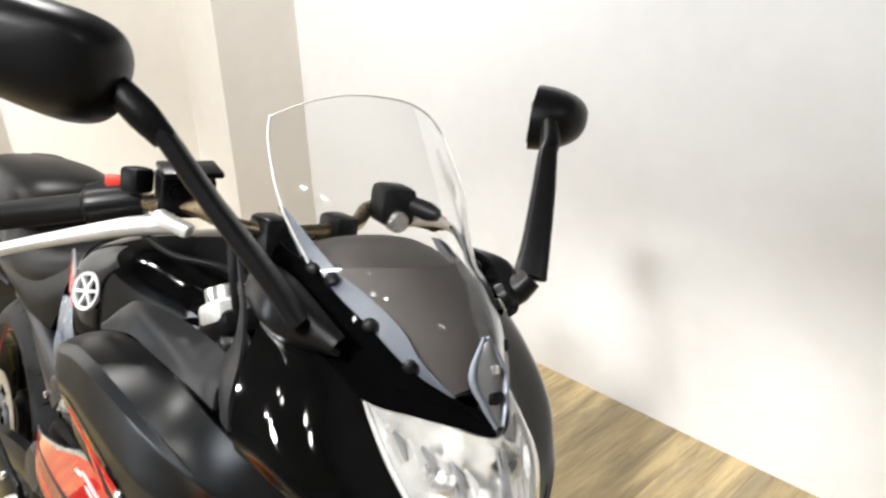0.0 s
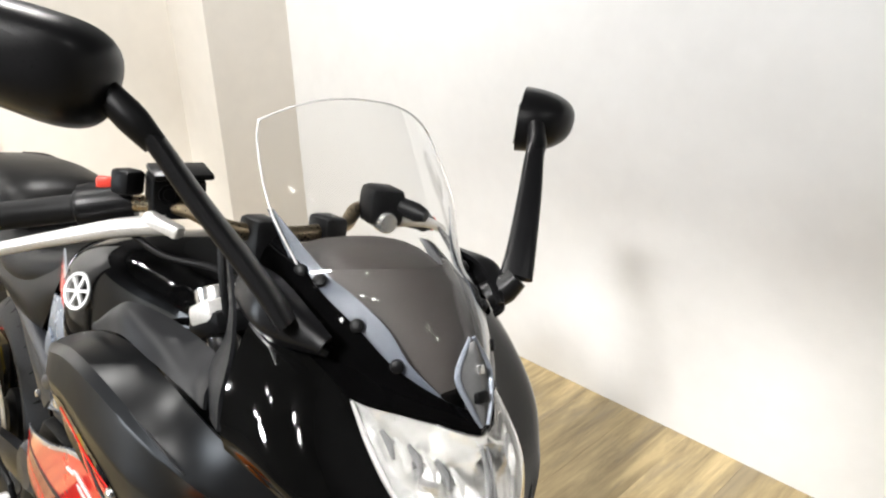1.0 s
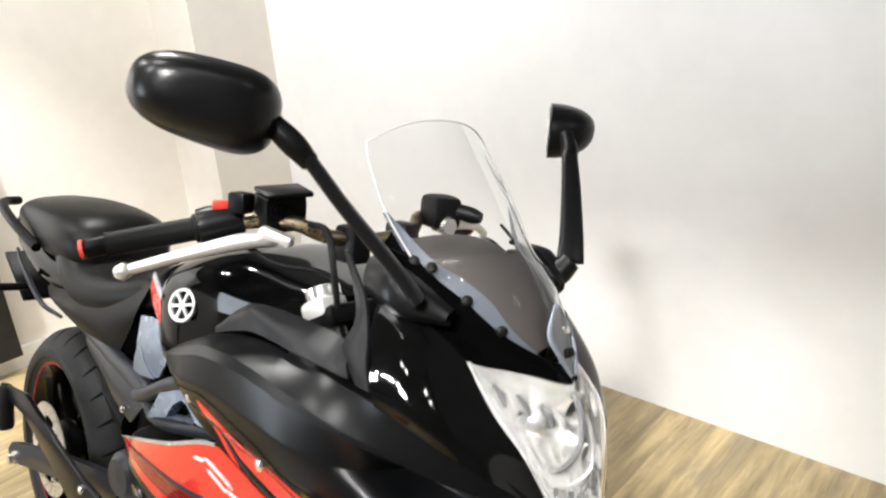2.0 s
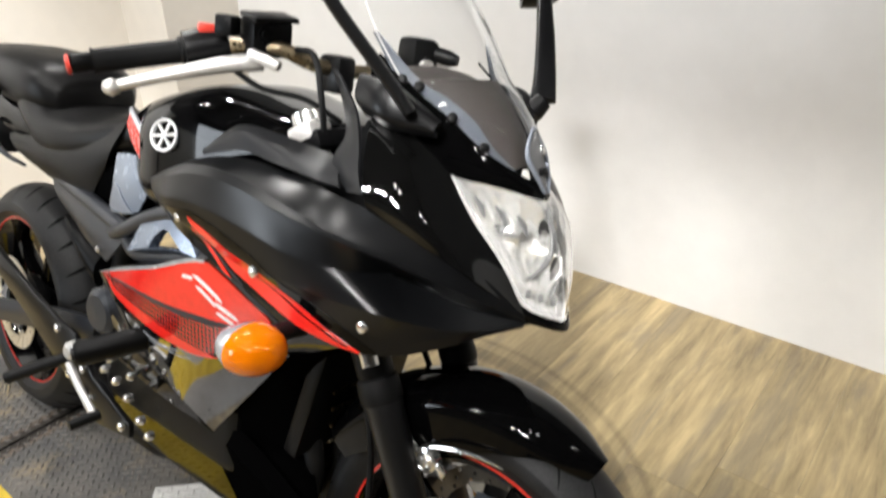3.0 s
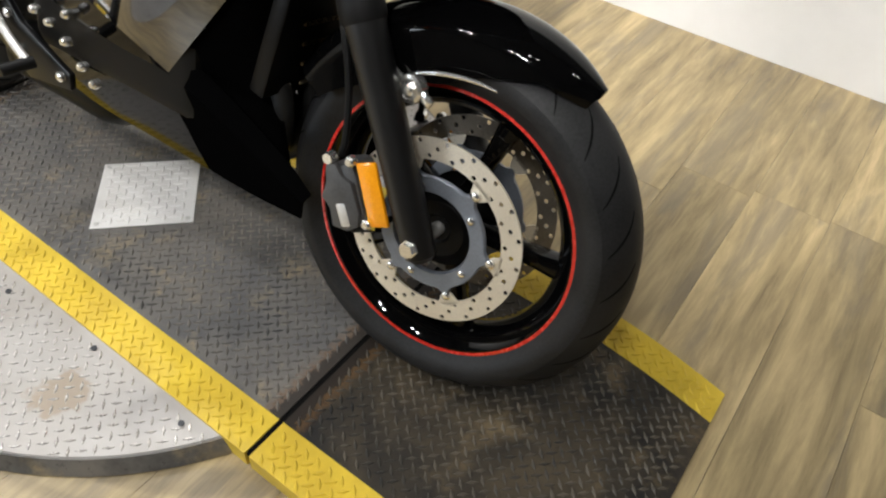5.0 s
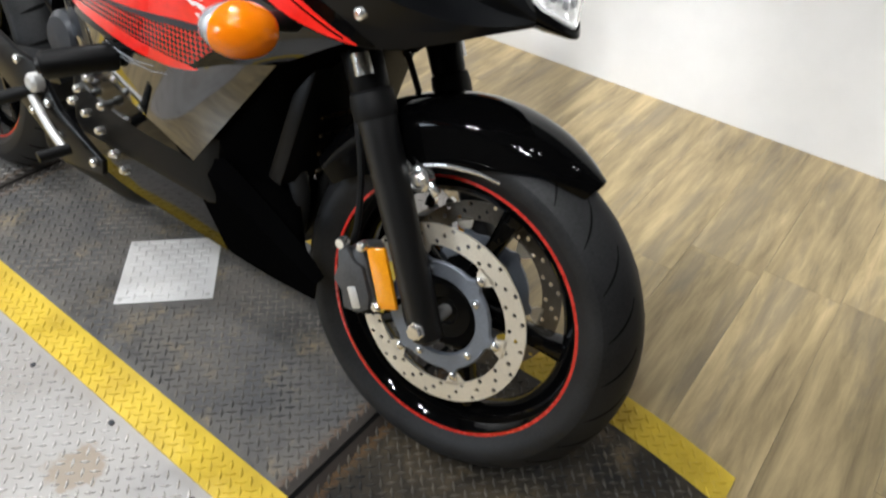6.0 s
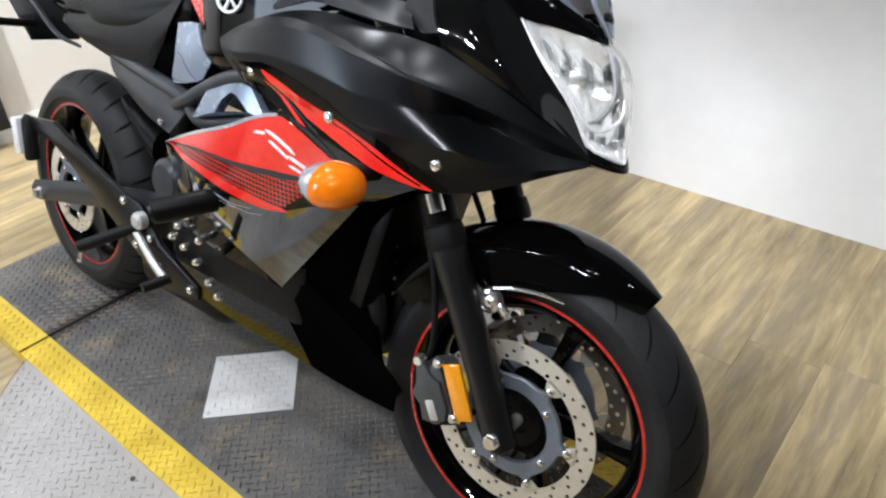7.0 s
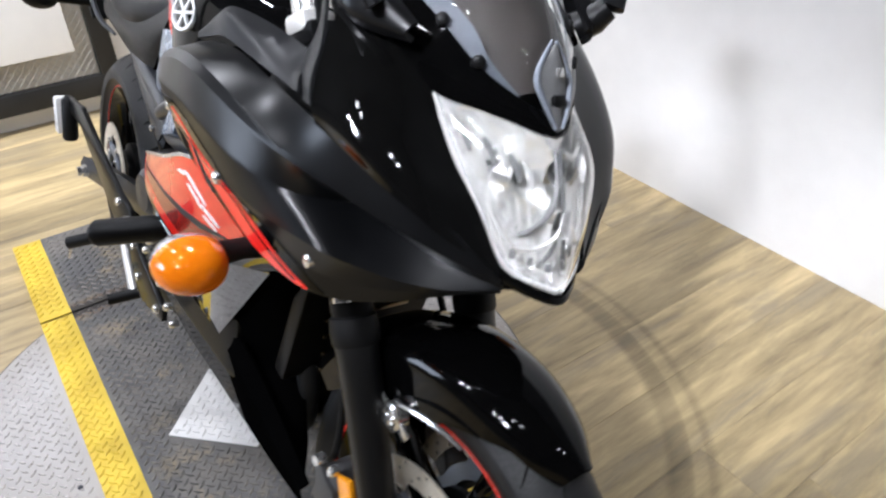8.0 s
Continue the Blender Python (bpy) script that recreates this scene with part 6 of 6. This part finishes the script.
loft("tail_cowl", [(-1.10, 0, 0.80, 0.110, 0.050), (-1.30, 0, 0.815, 0.118, 0.060), (-1.48, 0, 0.850, 0.095, 0.045), (-1.60, 0, 0.865, 0.055, 0.025)], GLOSS, bike, "gloss black tail cowl", 20, 28, 2.6, 60)
part("rear_fender", box_bm(0.16, 0.13, 0.012, 0.004, pose(-1.60, 0, 0.72, 0, 40, 0)), DARK, bike, "black rear mudguard and plate hanger")
for s in (-1, 1):
    tube("rear_signal_stalk", [(-1.52, 0.06 * s, 0.71), (-1.53, 0.15 * s, 0.715)], 0.010, DARK, bike, "", 10)
    loft("rear_signal", [(-1.49, 0.185 * s, 0.715, 0.012, 0.010), (-1.51, 0.185 * s, 0.715, 0.036, 0.024), (-1.54, 0.185 * s, 0.715, 0.040, 0.026), (-1.565, 0.185 * s, 0.715, 0.02, 0.014)], DARK, bike, "black rear turn signal", 12, 18, 2)
    tube("grab_rail", [(-1.28, 0.13 * s, 0.86), (-1.42, 0.13 * s, 0.900), (-1.56, 0.10 * s, 0.920), (-1.60, 0.05 * s, 0.92)], 0.011, DARK, bike, "black grab rail", 10, 20)
    # swingarm and its end
    patch("swingarm", [[(-0.90, 0.120 * s, 0.448), (-1.15, 0.112 * s, 0.396), (-1.49, 0.112 * s, 0.312)], [(-0.90, 0.128 * s, 0.415), (-1.15, 0.120 * s, 0.365), (-1.50, 0.118 * s, 0.285)], [(-0.90, 0.120 * s, 0.385), (-1.15, 0.112 * s, 0.334), (-1.48, 0.112 * s, 0.258)]], TAILGREY, bike, 0.03 * s * -1, 20, 10, "satin charcoal swingarm")
    tube("rear_axle_nut", [(-1.435, 0.116 * s, 0.293), (-1.435, 0.130 * s, 0.293), (-1.435, 0.1305 * s, 0.293), (-1.435, 0.142 * s, 0.293)], [0.016, 0.016, 0.012, 0.012], CHROME, bike, "bright rear axle nut", 6)
    # footrest hanger with its pegs
    hanger = part("footrest_hanger", prism_bm([(-0.97, 0.44), (-0.90, 0.43), (-0.83, 0.36), (-0.70, 0.31), (-0.70, 0.28), (-0.82, 0.26), (-0.91, 0.31), (-1.10, 0.405), (-1.26, 0.478), (-1.37, 0.485), (-1.375, 0.515), (-1.25, 0.530), (-1.08, 0.470)], 0.012, Matrix.Translation((0, 0.162 * s - 0.006, 0)), 0.003), SATIN, bike, "charcoal footrest hanger")
    for x, z in ((-0.858, 0.369), (-0.861, 0.318), (-0.83, 0.313), (-0.913, 0.337), (-0.955, 0.425), (-0.72, 0.300)):
        bolt("hanger_bolt", pose(x, 0.172 * s, z, 0, 0, 0 if s < 0 else 180), 0.0095, 0.006, CHROME, hanger)
    tube("footpeg", [(-0.890, 0.175 * s, 0.388), (-0.910, 0.192 * s, 0.376), (-0.914, 0.196 * s, 0.374), (-0.976, 0.266 * s, 0.332)], [0.011, 0.011, 0.0130, 0.0130], RUBBER, hanger, "black rubber footpeg", 14)
    bolt("peg_bracket", pose(-0.885, 0.178 * s, 0.402, 0, 0, 0 if s < 0 else 180), 0.02, 0.014, ALLOY, hanger)
    tube("peg_feeler", [(-0.974, 0.262 * s, 0.325), (-0.977, 0.266 * s, 0.297)], [0.004, 0.006], CHROME, hanger, "", 8)
    tube("foot_pedal", [(-0.90, 0.18 * s, 0.375), (-0.83, 0.19 * s, 0.335), (-0.765, 0.20 * s, 0.315)], [0.009, 0.008, 0.008], ALLOY, hanger, "bare alloy foot pedal", 10, 12)
    tube("pedal_tip", [(-0.765, 0.19 * s, 0.315), (-0.775, 0.245 * s, 0.305)], [0.011, 0.011], RUBBER, hanger, "", 12)
    tube("pillion_peg", [(-1.375, 0.160 * s, 0.515), (-1.375, 0.165 * s, 0.505), (-1.365, 0.168 * s, 0.415), (-1.364, 0.168 * s, 0.408)], [0.012, 0.018, 0.018, 0.014], RUBBER, hanger, "folded black pillion peg", 14)
    part("peg_sleeve", box_bm(0.030, 0.030, 0.090, 0.006, pose(-1.388, 0.180 * s, 0.466, 0, -6, 0)), WHITE, hanger, "pale alloy sleeve of the pillion peg")
    tube("frame_slider", [(-0.60, 0.165 * s, 0.540), (-0.605, 0.195 * s, 0.538), (-0.606, 0.196 * s, 0.538), (-0.645, 0.292 * s, 0.522), (-0.648, 0.298 * s, 0.521)], [0.016, 0.016, 0.0225, 0.0225, 0.018], DARK, bike, "black frame slider puck", 22)
    tube("slider_bore", [(-0.6475, 0.2975 * s, 0.521), (-0.650, 0.3015 * s, 0.520)], 0.012, BLACKSTEEL, bike, "", 14)
    # front turn signal
    sig = loft("turn_signal", [(-0.262, 0.298 * s, 0.694, 0.010, 0.008), (-0.252, 0.299 * s, 0.695, 0.028, 0.022), (-0.228, 0.300 * s, 0.698, 0.040, 0.030), (-0.215, 0.301 * s, 0.699, 0.042, 0.0325)], SILVER, bike, "front turn signal with amber lens", 14, 24, 2.1, 60)
    loft("signal_lens", [(-0.216, 0.301 * s, 0.699, 0.0425, 0.033), (-0.200, 0.302 * s, 0.700, 0.0415, 0.0325), (-0.180, 0.303 * s, 0.702, 0.034, 0.027), (-0.166, 0.303 * s, 0.703, 0.020, 0.016), (-0.160, 0.303 * s, 0.7035, 0.003, 0.003)], AMBERLENS, sig, "ribbed amber lens", 18, 28, 2.1, 60)
    tube("signal_stalk", [(-0.225, 0.200 * s, 0.700), (-0.222, 0.235 * s, 0.702), (-0.220, 0.265 * s, 0.701)], [0.016, 0.013, 0.015], RUBBER, sig, "", 12)
    # pale flourish and bars on the flank
    flank = LOWER
    for k, (us, t0) in enumerate((((0.30, 0.36, 0.42, 0.50), 0.30), ((0.34, 0.42, 0.50, 0.56), 0.34), ((0.28, 0.33, 0.40, 0.47), 0.36))):
        tops = [t0, t0 + 0.035, t0 + 0.045, t0 + 0.01]
        inlay("flourish_line", flank, us, tops, [t + 0.004 for t in tops], SILVER, low, 0.0012, 24, 3, "thin pale flourish line", -s, straight=True)
    for ua, va, ub, vb, w in ((0.520, 0.042, 0.560, 0.050, 0.008), (0.560, 0.040, 0.668, 0.094, 0.009), (0.572, 0.068, 0.645, 0.108, 0.008), (0.640, 0.100, 0.732, 0.130, 0.009), (0.650, 0.124, 0.722, 0.146, 0.007)):
        inlay("name_bar", flank, (ua, ua + (ub - ua) * 0.15, ub - (ub - ua) * 0.15, ub), (va, va + (vb - va) * 0.15 - w / 2, vb - (vb - va) * 0.15 - w / 2, vb), (va + 0.001, va + (vb - va) * 0.15 + w / 2, vb - (vb - va) * 0.15 + w / 2, vb + 0.001), WHITE, low, 0.003, 16, 3, "white lettering bar", -s, straight=True)

# engine, radiator and exhaust as they show between the panels
eng = part("engine", box_bm(0.42, 0.30, 0.28, 0.03, pose(-0.62, 0, 0.46)), DARK, bike, "dark engine block")
lathe("clutch_cover", [(0.0005, -0.02), (0.036, -0.018), (0.047, -0.008), (0.050, 0.02), (0.0005, 0.02)], TAILGREY, eng, pose(-0.815, -0.150, 0.506), "grey round engine cover", 30, False)
for x, z in ((-0.76, 0.43), (-0.74, 0.39), (-0.70, 0.37), (-0.73, 0.46), (-0.78, 0.40), (-0.69, 0.42), (-0.66, 0.34), (-0.63, 0.32)):
    bolt("engine_bolt", pose(x, -0.168, z), 0.0085, 0.010, CHROME, eng)
part("sump", box_bm(0.46, 0.20, 0.10, 0.03, pose(-0.60, 0, 0.285)), DARK, bike, "dark engine sump")
rad = part("radiator", box_bm(0.03, 0.24, 0.24, 0.004, pose(-0.285, 0, 0.53, 0, 14, 0)), DARK, bike, "black radiator core")
for k in range(7):
    part("radiator_fin", box_bm(0.004, 0.15, 0.006, 0.001, pose(-0.268, 0, 0.44 + 0.03 * k, 0, 14, 0)), BRONZE, rad)
for k, x in enumerate((0.07, 0.0, -0.07)):
    tube("exhaust_header", [(-0.33, x, 0.46), (-0.30, x, 0.38), (-0.33, x * 0.8, 0.28), (-0.45, x * 0.5, 0.23), (-0.7, -0.03, 0.21)], 0.018, BLACKSTEEL, bike, "dark steel exhaust header", 12, 24)
tube("muffler", [(-0.70, -0.03, 0.21), (-0.76, -0.03, 0.215), (-0.98, -0.05, 0.235), (-1.03, -0.06, 0.24)], [0.03, 0.06, 0.062, 0.035], DARK, bike, "short black underslung muffler", 20, 16)
tube("side_stand", [(-0.72, 0.15, 0.30), (-0.76, 0.23, 0.16), (-0.79, 0.33, 0.095)], [0.011, 0.010, 0.010], DARK, bike, "black side stand", 10, 12)
tube("rear_shock", [(-1.02, 0.0, 0.42), (-0.93, 0.0, 0.70)], 0.032, DARK, bike, "", 14)
tube("chain_guard", [(-0.98, 0.09, 0.50), (-1.25, 0.09, 0.52), (-1.40, 0.09, 0.46)], 0.02, DARK, bike, "", 8, 12)
loft("rear_hugger", [(-1.02, 0, 0.50, 0.06, 0.05), (-1.08, 0, 0.56, 0.07, 0.03), (-1.14, 0, 0.60, 0.06, 0.012)], DARK, bike, "black hugger ahead of the rear tyre", 10, 18)

floor_planks()
